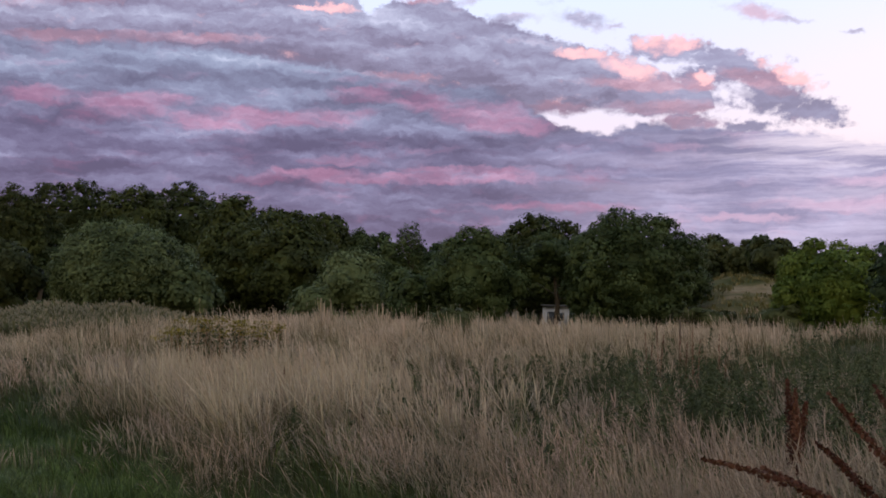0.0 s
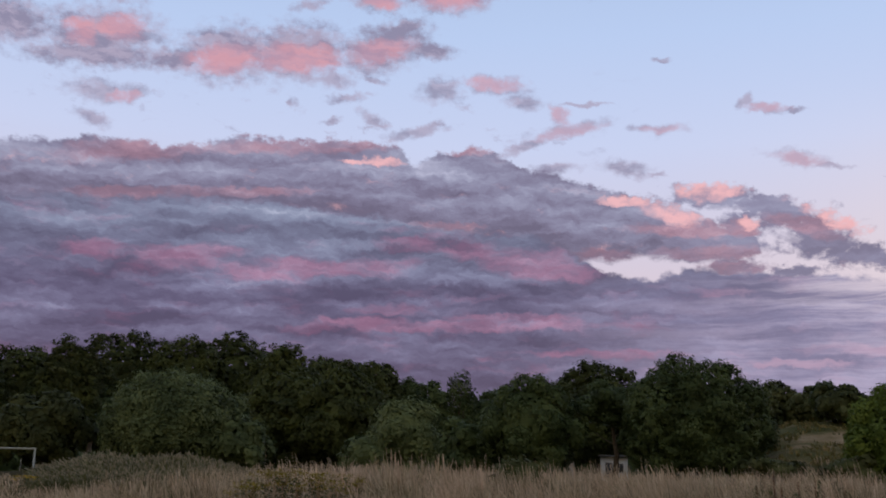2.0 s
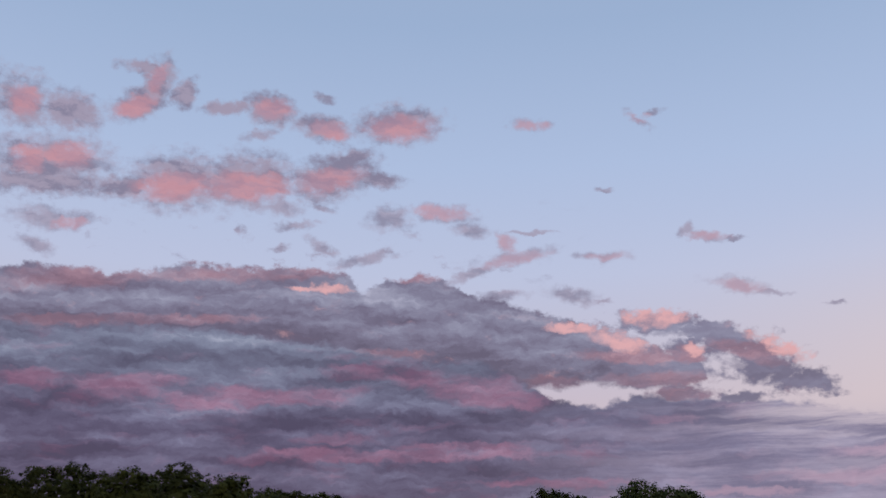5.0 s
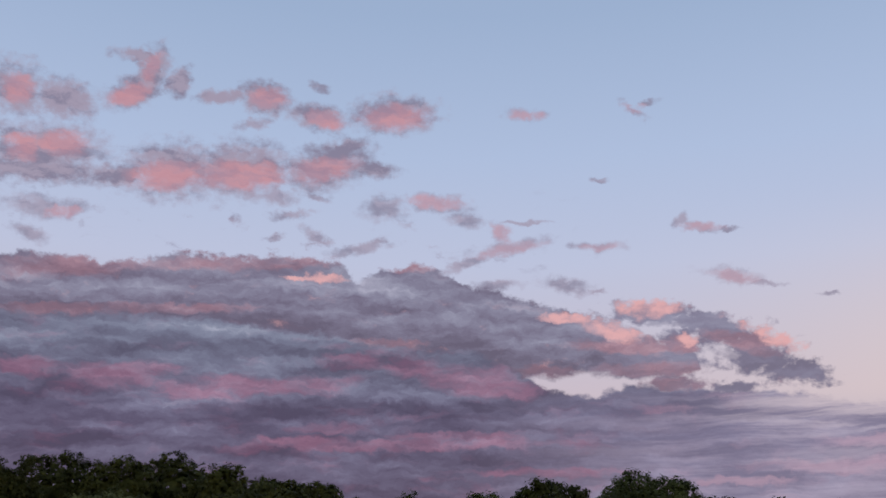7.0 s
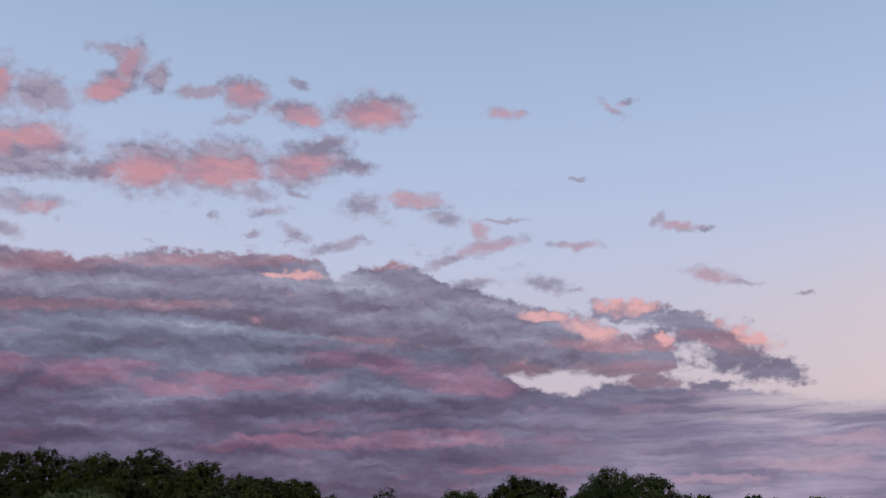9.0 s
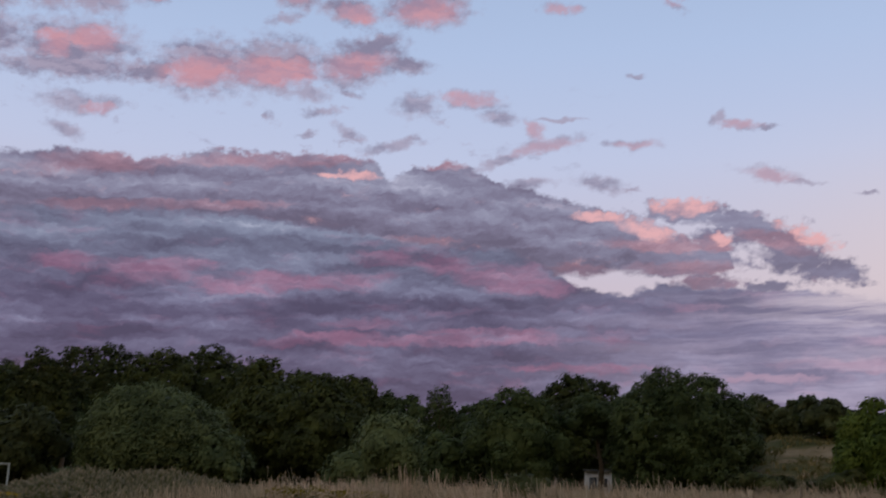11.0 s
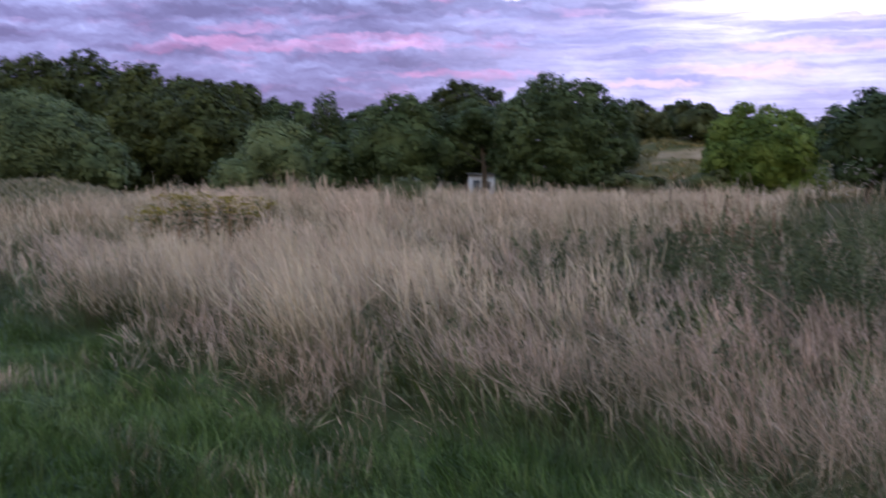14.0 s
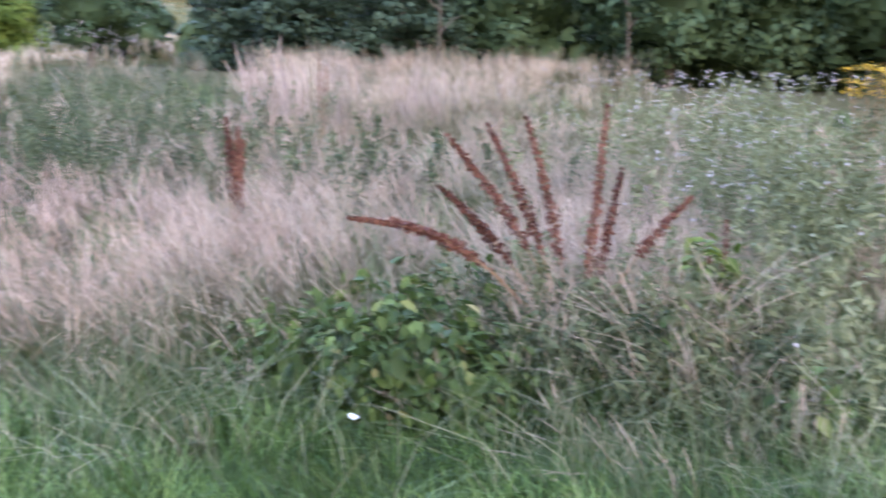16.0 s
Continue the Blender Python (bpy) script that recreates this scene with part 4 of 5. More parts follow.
weeds("tall_weeds", "dark grey-green clump of tall leafy weeds in the grass", M_WEED,
      np.concatenate([patch(90, 27, 10.2, 3.8, 1.3, 0.45, 1.15), patch(40, 26, 12.5, 10, 3.0, 0.4, 1.2), patch(50, 34, 12.5, 6, 2.6, 0.5, 1.4),
                      patch(40, 12, 13, 11, 3.6, 0.4, 1.0), patch(36, 19.5, 13, 3, 2.2, 0.7, 1.2), patch(36, 17, 11.5, 7, 2.0, 0.4, 0.9), patch(40, -25, 11.6, 2.2, 1.2, 0.4, 0.8), patch(60, 28, 16, 7, 5.0, 0.7, 1.35), patch(50, 29, 24, 6, 5, 0.8, 1.4)]), 140, 0.016, 0.2)
weeds("pale_thistles", "pale green thistle stems crowded beside the docks", M_PALEWEED,
      np.concatenate([patch(120, 69, 7.4, 8, 1.8, 0.6, 1.3), patch(90, 64, 10, 9, 2.4, 0.9, 1.55), patch(150, 61, 5.2, 9, 0.9, 0.3, 0.65)]), 105, 0.018, 0.2)
weeds("low_weeds", "low green weeds scattered through the dry grass", M_WEED,
      np.concatenate([patch(60, 42, 10, 9, 1.6, 0.6, 0.95), patch(40, 5, 10, 6, 2, 0.45, 0.7), patch(28, -23.5, 12.5, 3, 2.0, 0.5, 0.85), patch(80, 16, 9.8, 9, 2.4, 0.35, 0.7), patch(40, 62, 4.6, 10, 0.5, 0.3, 0.55), patch(60, 8, 8.5, 12, 1.6, 0.3, 0.6)]), 80, 0.022, 0.16)


def down():
    """White tufts of thistle down on the stems."""
    c = np.concatenate([patch(220, 67, 7.4, 9, 1.9, 0.6, 1.25), patch(380, 64, 10.4, 10, 1.6, 1.05, 1.55)])
    tufts = []
    for i in range(3):
        tufts.append(leaves(c + RNG.normal(0, 0.012, c.shape), RNG.uniform(0.009, 0.022, len(c)), RNG.normal(size=c.shape), 1.1))
    ob = new("thistle_down", np_mesh("thistle_down", *joined(tufts)))
    ob.data.materials.append(M_FLUFF)
    tagged(ob, "white fluffy thistle down on seeding stems", "thistles", kind="stuff")


down()


def ragwort(az, r, height, n, petals, label):
    """A clump of stems under flat yellow flower heads."""
    at = spot(az, r)
    ob = thing("ragwort", Matrix.Translation(at), label, "wildflower", "flowering clumps")
    green = []
    for i in range(n):
        a, d = RNG.uniform(0, 6.28), RNG.uniform(0, 0.33)
        top = np.array([math.cos(a) * d, math.sin(a) * d, height * RNG.uniform(0.78, 1.0)])
        stem = part("flower_stem", tube([(top[0] * 0.5, top[1] * 0.5, -0.02), top * 0.6, top], [0.006, 0.005, 0.003], 4), M_STEM, ob)
        c = top + RNG.normal(0, 1, (22, 3)) * (0.07, 0.07, 0.018)
        head = part("flower_head", leaves(c, RNG.uniform(0.025, 0.05, 22), RNG.normal(0, 0.3, (22, 3)) + (0, 0, 1), 1.0), petals, stem, "flat cluster of yellow flowers")
        tagged(head, kind="stuff")
        c = top * RNG.uniform(0.2, 0.95, (34, 1)) + RNG.normal(0, 0.05, (34, 3))
        green.append(leaves(c, RNG.uniform(0.012, 0.03, 34), RNG.normal(0, 0.6, (34, 3)) + (0, 0, 0.7), 3.6))
    tagged(part("foliage", joined(green), M_WEED, ob, "feathery green leaves"), kind="stuff")


for az, r, h, n in ((-23.4, 12.6, 0.95, 12), (-27.6, 20, 1.0, 8), (71.0, 12.2, 1.62, 16), (73.0, 11.6, 1.62, 14), (-24.5, 30, 1.0, 8)):
    ragwort(az, r, h, n, M_RAGWORT, "yellow-flowering ragwort clump standing in the meadow")
for az, r, h, n in ((-11.3, 15.2, 1.22, 12), (-10.2, 15.0, 1.36, 14), (-9.1, 15.3, 1.40, 14), (-8.0, 15.1, 1.36, 14), (-6.9, 15.0, 1.42, 13), (-5.9, 15.4, 1.36, 12), (-4.8, 15.6, 1.3, 9)):
    ragwort(az, r, h, n, M_GOLDENROD, "olive-yellow goldenrod clump fading among the straw")


def dock(az, r, stalks, label, dense=260, plump=0.034):
    """Rusty dock: each stalk is a stem with whorls of seeds. stalks: rows of (dx, dy, height, seeds from)."""
    ob = thing("dock_plant", Matrix.Translation(spot(az, r)), label, "dock", "dock plants")
    for dx, dy, h, low in stalks:
        foot = np.array([RNG.normal(0, 0.03), RNG.normal(0, 0.03), -0.02])
        top = np.array([dx, dy, h])
        sway = RNG.normal(0, 0.035 if math.hypot(dx, dy) > 0.2 else 0.01, 2)
        curve = [foot + (top - foot) * t + np.array([sway[0] * math.sin(3.1 * t), sway[1] * math.sin(4.6 * t), 0.16 * math.sin(math.pi * t) * math.hypot(dx, dy)]) for t in np.linspace(0, 1, 9)]
        stem = part("stem", tube(curve, np.linspace(0.006, 0.002, 9), 5), M_STEM, ob, soft=True)
        n = int(dense * (1 - low))
        t = low + (1 - low) * np.sort(RNG.random(n))
        t = np.round(t * 34) / 34 + RNG.normal(0, 0.006, n)
        c = np.stack([np.interp(t, np.linspace(0, 1, 9), [p[i] for p in curve]) for i in range(3)], -1)
        up = np.clip((t - low) / (1 - low), 0, 1)
        fat = plump * 1.3 * np.minimum(1, 0.35 + up / 0.2) * (1 - 0.8 * up)
        off = RNG.normal(size=(n, 3))
        off /= np.linalg.norm(off, axis=1, keepdims=True)
        head = part("seed_head", leaves(c + off * fat[:, None] * RNG.uniform(0.3, 1.1, (n, 1)), RNG.uniform(0.013, 0.025, n), off + RNG.normal(0, 0.5, (n, 3)), 1.2), M_DOCK, stem, "rust-brown whorls of dry seeds")
        tagged(head, kind="stuff")


def from_base(az, r, tips):
    """Tips given as (bearing, distance, height, low), turned into offsets from the plant's foot."""
    b = spot(az, r)
    return [(spot(a, d)[0] - b[0], spot(a, d)[1] - b[1], h, low) for a, d, h, low in tips]


dock(56.4, 5.05, from_base(56.4, 5.05, [(42.4, 4.3, 0.90, 0.45), (48.4, 4.7, 1.24, 0.45), (50.5, 4.8, 1.29, 0.45), (52.8, 4.9, 1.32, 0.42), (57.3, 4.9, 1.39, 0.33), (58.5, 5.0, 1.08, 0.45),
                                      (47.9, 4.65, 1.00, 0.5), (62.4, 5.0, 0.95, 0.6), (45.4, 4.5, 0.86, 0.6)]), "tall rusty dock with fanned dry seed stalks", 950, 0.037)
dock(36.1, 7.4, from_base(36.1, 7.4, [(35.7, 7.4, 1.12, 0.42), (36.2, 7.35, 1.05, 0.42), (36.6, 7.5, 0.95, 0.4)]), "dense dark rusty dock among pink grass", 1300, 0.062)
dock(64.3, 5.3, from_base(64.3, 5.3, [(64.4, 5.3, 0.80, 0.5), (63.4, 5.2, 0.62, 0.45)]), "small brown dock beside the thistles", 260)
dock(-1.9, 10.5, from_base(-1.9, 10.5, [(-1.9, 10.5, 0.85, 0.4), (-1.5, 10.6, 0.70, 0.4)]), "slender reddish dock in the straw", 240)
dock(5.2, 8.6, from_base(5.2, 8.6, [(5.1, 8.6, 0.66, 0.45)]), "slender reddish dock in the straw", 240)
for az, r, h in ((20.2, 14.0, 1.52), (21.4, 14.4, 1.40), (22.5, 13.8, 1.48), (23.9, 14.1, 1.36), (18.9, 15.2, 1.30)):
    dock(az, r, from_base(az, r, [(az, r, h, 0.5), (az + 0.4, r + 0.1, h * 0.86, 0.5)]), "slender dark brown dock standing above the weeds", 200, 0.024)
dock(-28.6, 13.5, from_base(-28.6, 13.5, [(-28.7, 13.5, 1.0, 0.4), (-28.2, 13.5, 0.95, 0.4), (-27.9, 13.6, 0.85, 0.4)]), "dark brown dock beside the path", 260)
dock(41.0, 12.3, from_base(41.0, 12.3, [(40.9, 12.3, 1.62, 0.5), (41.3, 12.3, 1.45, 0.5)]), "tall rusty dock in pale reeds", 260)


def bramble(az, r, n, wide, high, label, mat=None, big=0.046):
    """A low thicket: arching canes, green leaves, a few yellowing ones."""
    ob = thing("leafy_thicket", Matrix.Translation(spot(az, r)), label, "shrub", "low thickets")
    for i in range(10):
        a = RNG.uniform(0, 6.28)
        d = wide * RNG.uniform(0.4, 0.9)
        part("cane", tube([(0, 0, -0.02), (math.cos(a) * d * 0.4, math.sin(a) * d * 0.4, high * 0.8), (math.cos(a) * d, math.sin(a) * d, high * 0.45)], [0.005, 0.004, 0.002], 4), M_COARSE, ob)
    n = int(n * 1.35)
    u = RNG.normal(size=(n, 3))
    u[:, 2] = np.abs(u[:, 2])
    u /= np.linalg.norm(u, axis=1, keepdims=True)
    c = u * RNG.uniform(0.3, 1.1, (n, 1)) * (wide, wide, high) * (0.8 + 0.35 * drift(u[:, 0] * 3, u[:, 1] * 3, 2.0))[:, None]
    tagged(part("foliage", broad_leaves(c, RNG.uniform(0.45, 1.2, n) * big, u + RNG.normal(0, 0.5, (n, 3)) + (0, 0, 0.5)), mat or M_BRAMBLE, ob), kind="stuff")
    m = n // 7
    i = RNG.choice(n, m, replace=False)
    tagged(part("broad_foliage", broad_leaves(c[i] * 1.03, RNG.uniform(0.9, 1.5, m) * big * 1.2, u[i] * (1, 1, 0.5) + RNG.normal(0, 0.4, (m, 3)), 1.4), mat or M_BRAMBLE, ob, "broad hanging green leaves"), kind="stuff")
    m = max(6, n // 30)
    i = RNG.choice(n, m, replace=False)
    tagged(part("yellow_foliage", broad_leaves(c[i] * 1.06, RNG.uniform(0.7, 1.4, m) * big * 1.05, u[i] + RNG.normal(0, 0.4, (m, 3))), M_YELLOWLEAF, ob, "pale yellowing leaves"), kind="stuff")


for az, r, n, w, h in ((43.5, 4.3, 650, 0.40, 0.46), (48.5, 4.25, 700, 0.42, 0.44), (39.5, 4.7, 520, 0.42, 0.40), (45.5, 4.55, 650, 0.45, 0.52), (54, 4.7, 480, 0.40, 0.40), (47, 4.95, 800, 0.55, 0.50), (51.5, 5.1, 500, 0.45, 0.46), (62, 4.6, 420, 0.3, 0.5), (70, 4.2, 300, 0.26, 0.36)):
    bramble(az, r, n, w, h, "low leafy bramble thicket at the path's edge")


bramble(63.6, 5.0, 420, 0.24, 0.78, "yellow-green nettle clump beside the dock", M_LUSH, 0.05)


def scrap():
    """A crumpled scrap of white paper lying in the thicket."""
    bm = bmesh.new()
    bmesh.ops.create_grid(bm, x_segments=6, y_segments=4, size=0.5)
    for v in bm.verts:
        v.co.x *= 0.07
        v.co.y *= 0.035
        v.co.z = 0.006 * noise.noise(v.co * 60) + 0.12 * v.co.x * v.co.x / 0.07
    bmesh.ops.solidify(bm, geom=bm.faces[:], thickness=0.001)
    me = bpy.data.meshes.new("paper_scrap")
    bm.to_mesh(me)
    bm.free()
    ob = new("paper_scrap", me)
    me.materials.append(M_PAPER)
    p = spot(42.9, 3.88)
    ob.matrix_world = pose(p[0], p[1], p[2] + 0.14, 25, 10, 30)
    tagged(ob, "small crumpled white paper scrap caught in grass", "litter")


scrap()


# ---------------------------------------------------------------- trees
def rounded(lobe, size, steps):
    """The dense heart of a lobe: a ball of overlapping sprays inside its outer clumps."""
    g = np.linspace(-1, 1, steps + 1)
    a, b = np.meshgrid(g, g, indexing="ij")
    one = np.ones_like(a)
    sides = [(a, b, one), (b, a, -one), (one, a, b), (-one, b, a), (b, one, a), (a, -one, b)]
    v = np.concatenate([np.stack(s, -1).reshape(-1, 3) for s in sides])
    v /= np.linalg.norm(v, axis=1, keepdims=True)
    i, j = np.meshgrid(np.arange(steps), np.arange(steps), indexing="ij")
    i = (i * (steps + 1) + j).ravel()
    f = np.stack([i, i + steps + 1, i + steps + 2, i + 1], -1)
    f = np.concatenate([f + n * (steps + 1) ** 2 for n in range(6)])
    quads = v[f]
    mid = quads.mean(1, keepdims=True)
    quads = (mid + (quads - mid) * 1.25) * RNG.uniform(0.90, 1.05, (len(f), 1, 1)) * RNG.normal(1.0, 0.035, (len(f), 4, 1))
    v = np.asarray(lobe[:3]) + quads.reshape(-1, 3) * size * np.asarray(lobe[3:])
    return v, np.arange(len(v)).reshape(-1, 4), np.full((len(v), 2), 0.3)


def lobed(lobes, n, leaf, flat=0.8, cluster=0.55, shell=0.85, hang=0.0, dense=True, per=20, hearts=1):
    """Sprays of leaves over rounded clumps, which sit on the outsides of ellipsoids. lobes: rows of (x, y, z, rx, ry, rz)."""
    L = np.asarray(lobes, float)
    area = (L[:, 3] * L[:, 4] + L[:, 4] * L[:, 5] + L[:, 3] * L[:, 5])
    per = per if dense else 5
    many = max(1, n // per)
    k = RNG.choice(len(L), many * 3 if dense else many, p=area / area.sum())
    u = RNG.normal(size=(len(k), 3))
    u /= np.linalg.norm(u, axis=1, keepdims=True)
    rad = (shell + (1 - shell) * RNG.random(len(k)) ** 0.6) * RNG.normal(0.97, 0.035, len(k)).clip(0.86, 1.05)
    c = L[k, :3] + u * rad[:, None] * (L[k, 3:] - (0.8 * cluster if dense else 0.0)).clip(0.2)
    if dense:   # clumps sit on the outside of the crown, none in its heart
        out = (((c - L[-1, :3]) / L[-1, 3:]) ** 2).sum(1) > 0.80
        k, u, c = k[out][:many], u[out][:many], c[out][:many]
    c, u = np.repeat(c, per, 0), np.repeat(u, per, 0)
    spread = np.repeat(RNG.uniform(0.6, 1.35, len(k)), per)[:, None] * cluster
    w = RNG.normal(size=c.shape) + 0.5 * u + (0, 0, 0.25)
    w /= np.linalg.norm(w, axis=1, keepdims=True)
    off = w * spread * (1.45 if dense else 0.9) * RNG.uniform(0.35, 1.1, (len(c), 1)) * (1, 1, flat)
    off[:, 2] -= hang * np.abs(RNG.normal(size=len(c)))
    size = leaf * RNG.uniform(0.6, 1.35, len(c)) * (1.25 if dense else 1.0)
    foliage = leaves(c + off, size, 0.75 * w + 0.65 * u + RNG.normal(0, 0.20, c.shape) + (0, 0, 0.25), 1.35)
    return joined([foliage] + [rounded(one, 0.82, 13 if hearts == 1 else 5) for one in L[-hearts:]]) if dense else foliage


def lumps(width, depth, low, high, n, size=0.45, top=1.0):
    """Uneven lobes spread evenly over a rounded crown from z = low to high."""
    rows = []
    mid, half = (low + high) / 2, (high - low) / 2
    turn = RNG.uniform(0, 6.28)
    for i in range(n):
        z = 1 - 2 * (i + 0.5) / n
        a = turn + i * 2.39996
        u = np.array([math.cos(a) * math.sqrt(1 - z * z), math.sin(a) * math.sqrt(1 - z * z), z]) + RNG.normal(0, 0.12, 3)
        u /= np.linalg.norm(u)
        s = size * RNG.uniform(0.75, 1.3)
        r = (1 - s * 0.8) * RNG.uniform(0.93, 1.05)
        taper = 1.0 if u[2] < 0 else 1 - (1 - top) * u[2]
        rows.append((u[0] * r * width * taper, u[1] * r * depth * taper, mid + u[2] * r * half, s * width * 0.85, s * depth * 0.85, s * half * 0.95))
    rows.append((0, 0, mid, width * 0.84, depth * 0.84, half * 0.89))
    return rows


def trunk_of(high, radius, limbs, reach, fork=0.35):
    stem = tube([(0, 0, -0.3), (0.03 * high, 0.0, high * 0.3), (-0.01 * high, 0.02 * high, high * 0.6), (0.01 * high, 0, high * 0.92)], [radius * 1.25, radius, radius * 0.6, radius * 0.12], 8)
    boughs = []
    for i in range(limbs):
        a, t = 2.4 * i + RNG.uniform(0, 0.8), fork + (0.9 - fork) * (i + 0.5) / limbs
        d = reach * RNG.uniform(0.6, 0.95) * (1.15 - 0.6 * t)
        boughs.append(tube([(0, 0, high * t * 0.9), (math.cos(a) * d * 0.5, math.sin(a) * d * 0.5, high * (t * 0.9 + 0.06)), (math.cos(a) * d, math.sin(a) * d, high * (t * 0.9 + 0.14))],
                        [radius * 0.45 * (1.1 - t), radius * 0.3 * (1.1 - t), radius * 0.08], 5))
    return stem, boughs


def wooden(ob, pieces, bark):
    stem = part("trunk", pieces[0], bark, ob, soft=True)
    for one in pieces[1]:
        part("limb", one, bark, stem, soft=True)


def tree(name, az, r, label, mat, high, half_width, low, n, leaf, lobes=9, size=0.45, top=1.0, cluster=0.55, hang=0.0, bark=None, group="", depth=None, shell=0.85, category="tree", dense=True):
    at = spot(az, r)
    ob = thing(name, Matrix.Translation(at) @ pose(0, 0, 0, 0, 0, -az), label, category, group)
    wooden(ob, trunk_of(high * 0.9, 0.02 * high + 0.06, 7, half_width), bark or M_BARK)
    part("crown", lobed(lumps(half_width, depth or half_width * 0.9, low, high, lobes, size, top), n, leaf, cluster=cluster, hang=hang, shell=shell, dense=dense), mat, ob, "crown of small leaves in clumps")
    return ob


def tall(r, el):
    """The height at which a crown's top shows at this elevation over the meadow."""
    return EYE + r * math.tan(radians(el))


# the wood behind the meadow: az, distance, top's elevation, half width
for az, r, el, w in ((-32, 165, 5.0, 9), (-28.6, 170, 5.1, 9), (-25.6, 180, 5.8, 9), (-20.3, 190, 6.9, 10), (-17.2, 185, 6.7, 9), (-14.1, 195, 7.1, 12), (-11.6, 180, 6.5, 9),
                     (-8.9, 165, 5.9, 8.5), (-6.6, 170, 5.7, 7), (-23.2, 172, 5.9, 6.0)):
    tree("oak", az, r, "dark round-headed oak in the wood", M_OAK, tall(r, el) - ground_z(*spot(az, r)[:2]), w, 2.0, 16000, 0.29, 19, 0.44, 1.0, 0.60, group="trees of the wood")
tree("oak", 6.6, 118, "dark oak standing behind the white cabin", M_OAK, tall(118, 6.0), 6.4, 0.8, 15000, 0.23, 24, 0.38, 1.0, 0.5, group="trees of the wood")
for az, r, el, w in ((-30.5, 200, 5.6, 8), (-4.9, 190, 4.9, 6), (-3.2, 200, 4.6, 6), (0.4, 200, 4.2, 9), (2.2, 190, 4.6, 8), (-23.0, 175, 5.3, 8)):
    tree("ash_tree", az, r, "dusky broad tree at the back of the wood", M_DARK, tall(r, el), w, 2.0, 9000, 0.36, 20, 0.38, 1.0, 0.65, group="trees of the wood")


def pine(az, r, el, w, label, n=2200):
    """A pine: a bare pole with flat plates of needles near its top."""
    h = tall(r, el) - spot(az, r)[2]
    ob = thing("pine", Matrix.Translation(spot(az, r)), label, "tree", "pines of the wood")
    wooden(ob, trunk_of(h * 0.96, 0.35, 8, w * 0.8, 0.6), M_BARK)
    rows = []
    for i in range(15):
        t = i / 14
        a = 2.4 * i
        d = w * (0.75 - 0.5 * t)
        rows.append((math.cos(a) * d, math.sin(a) * d, h * (0.66 + 0.31 * t), w * (0.5 - 0.2 * t), w * (0.5 - 0.2 * t), 0.5))
    part("crown", lobed(rows, n, 0.26, cluster=0.5, dense=False), M_SHRUB, ob, "flat plates of dark needles")


pine(-23.6, 170, 6.5, 3.2, "dark pine with open flat branches")
pine(-22.0, 172, 6.6, 3.0, "dark pine with open flat branches")
for az, r, el, w, low in ((-1.4, 165, 5.4, 3.0, 6.0), (-4.4, 170, 5.0, 2.8, 5.0), (18.9, 118, 4.8, 1.7, 0.6)):
    tree("pine", az, r, "slender dark pine standing above its neighbours", M_DARK, tall(r, el) - spot(az, r)[2], w, low, 4800, 0.24, 16, 0.40, 0.75, 0.4, group="pines of the wood", shell=0.5, dense=False)

# the willows, alders and bushes at the meadow's end
tree("willow", -17.2, 105, "broad grey-green willow bushing to the ground", M_WILLOW, tall(105, 5.15), 8.4, -0.8, 32000, 0.165, 24, 0.42, 0.9, 0.5, 0.35, group="willows")
tree("willow", -13.6, 101, "low grey-green willow bush beside the great one", M_WILLOW, 5.6, 3.4, 0.1, 9000, 0.25, 9, 0.45, 0.9, 0.5, 0.3, group="willows")
tree("willow", -24.2, 112, "dull green willow bush behind the goal", M_SHRUB, tall(112, 3.6), 5.4, 0.2, 14000, 0.27, 12, 0.45, 1.0, 0.5, 0.2, group="willows")
tree("willow", -28.5, 118, "dull green willow bush behind the goal", M_SHRUB, tall(118, 3.0), 5.8, 0.2, 14000, 0.27, 12, 0.45, 1.0, 0.5, 0.2, group="willows")
tree("willow", -4.4, 86, "pale rounded willow at the meadow's end", M_WILLOW, tall(86, 3.9), 3.5, 0.3, 17000, 0.14, 13, 0.45, 0.9, 0.45, 0.3, group="willows")
tree("willow", -6.4, 85, "low pale willow bush at the meadow's end", M_WILLOW, tall(85, 1.7), 2.6, 0.0, 5000, 0.21, 7, 0.5, 0.9, 0.4, 0.2, group="willows")
tree("alder", -10.8, 128, "dark alder at the wood's edge", M_OAK, tall(128, 5.0), 7.4, 0.3, 17000, 0.27, 22, 0.38, 1.0, 0.52, group="alders")
tree("alder", -8.2, 124, "dark alder at the wood's edge", M_OAK, tall(124, 5.0), 6.6, 0.3, 16000, 0.27, 22, 0.38, 1.0, 0.52, group="alders")
tree("alder", -1.0, 100, "green alder bush between the willows", M_DARK, tall(100, 2.6), 3.8, 0.0, 9000, 0.26, 10, 0.45, 1.0, 0.5, group="alders")
tree("alder", 2.9, 95, "dark spreading alder with layered boughs", M_DARK, tall(95, 5.2), 5.3, -0.6, 23000, 0.165, 22, 0.34, 0.72, 0.45, 0.15, group="alders")
tree("birch", 5.0, 125, "thin birch with a pale stem and sparse top", M_SHRUB, tall(125, 5.6), 3.4, 4.0, 2600, 0.36, 9, 0.4, 0.8, 0.5, bark=M_PALEBARK, shell=0.4)
tree("lime_tree", 12.2, 93, "great dome-shaped dark green lime tree", M_DARK, tall(93, 6.25), 7.3, -1.2, 42000, 0.155, 46, 0.30, 1.0, 0.36, 0.05)
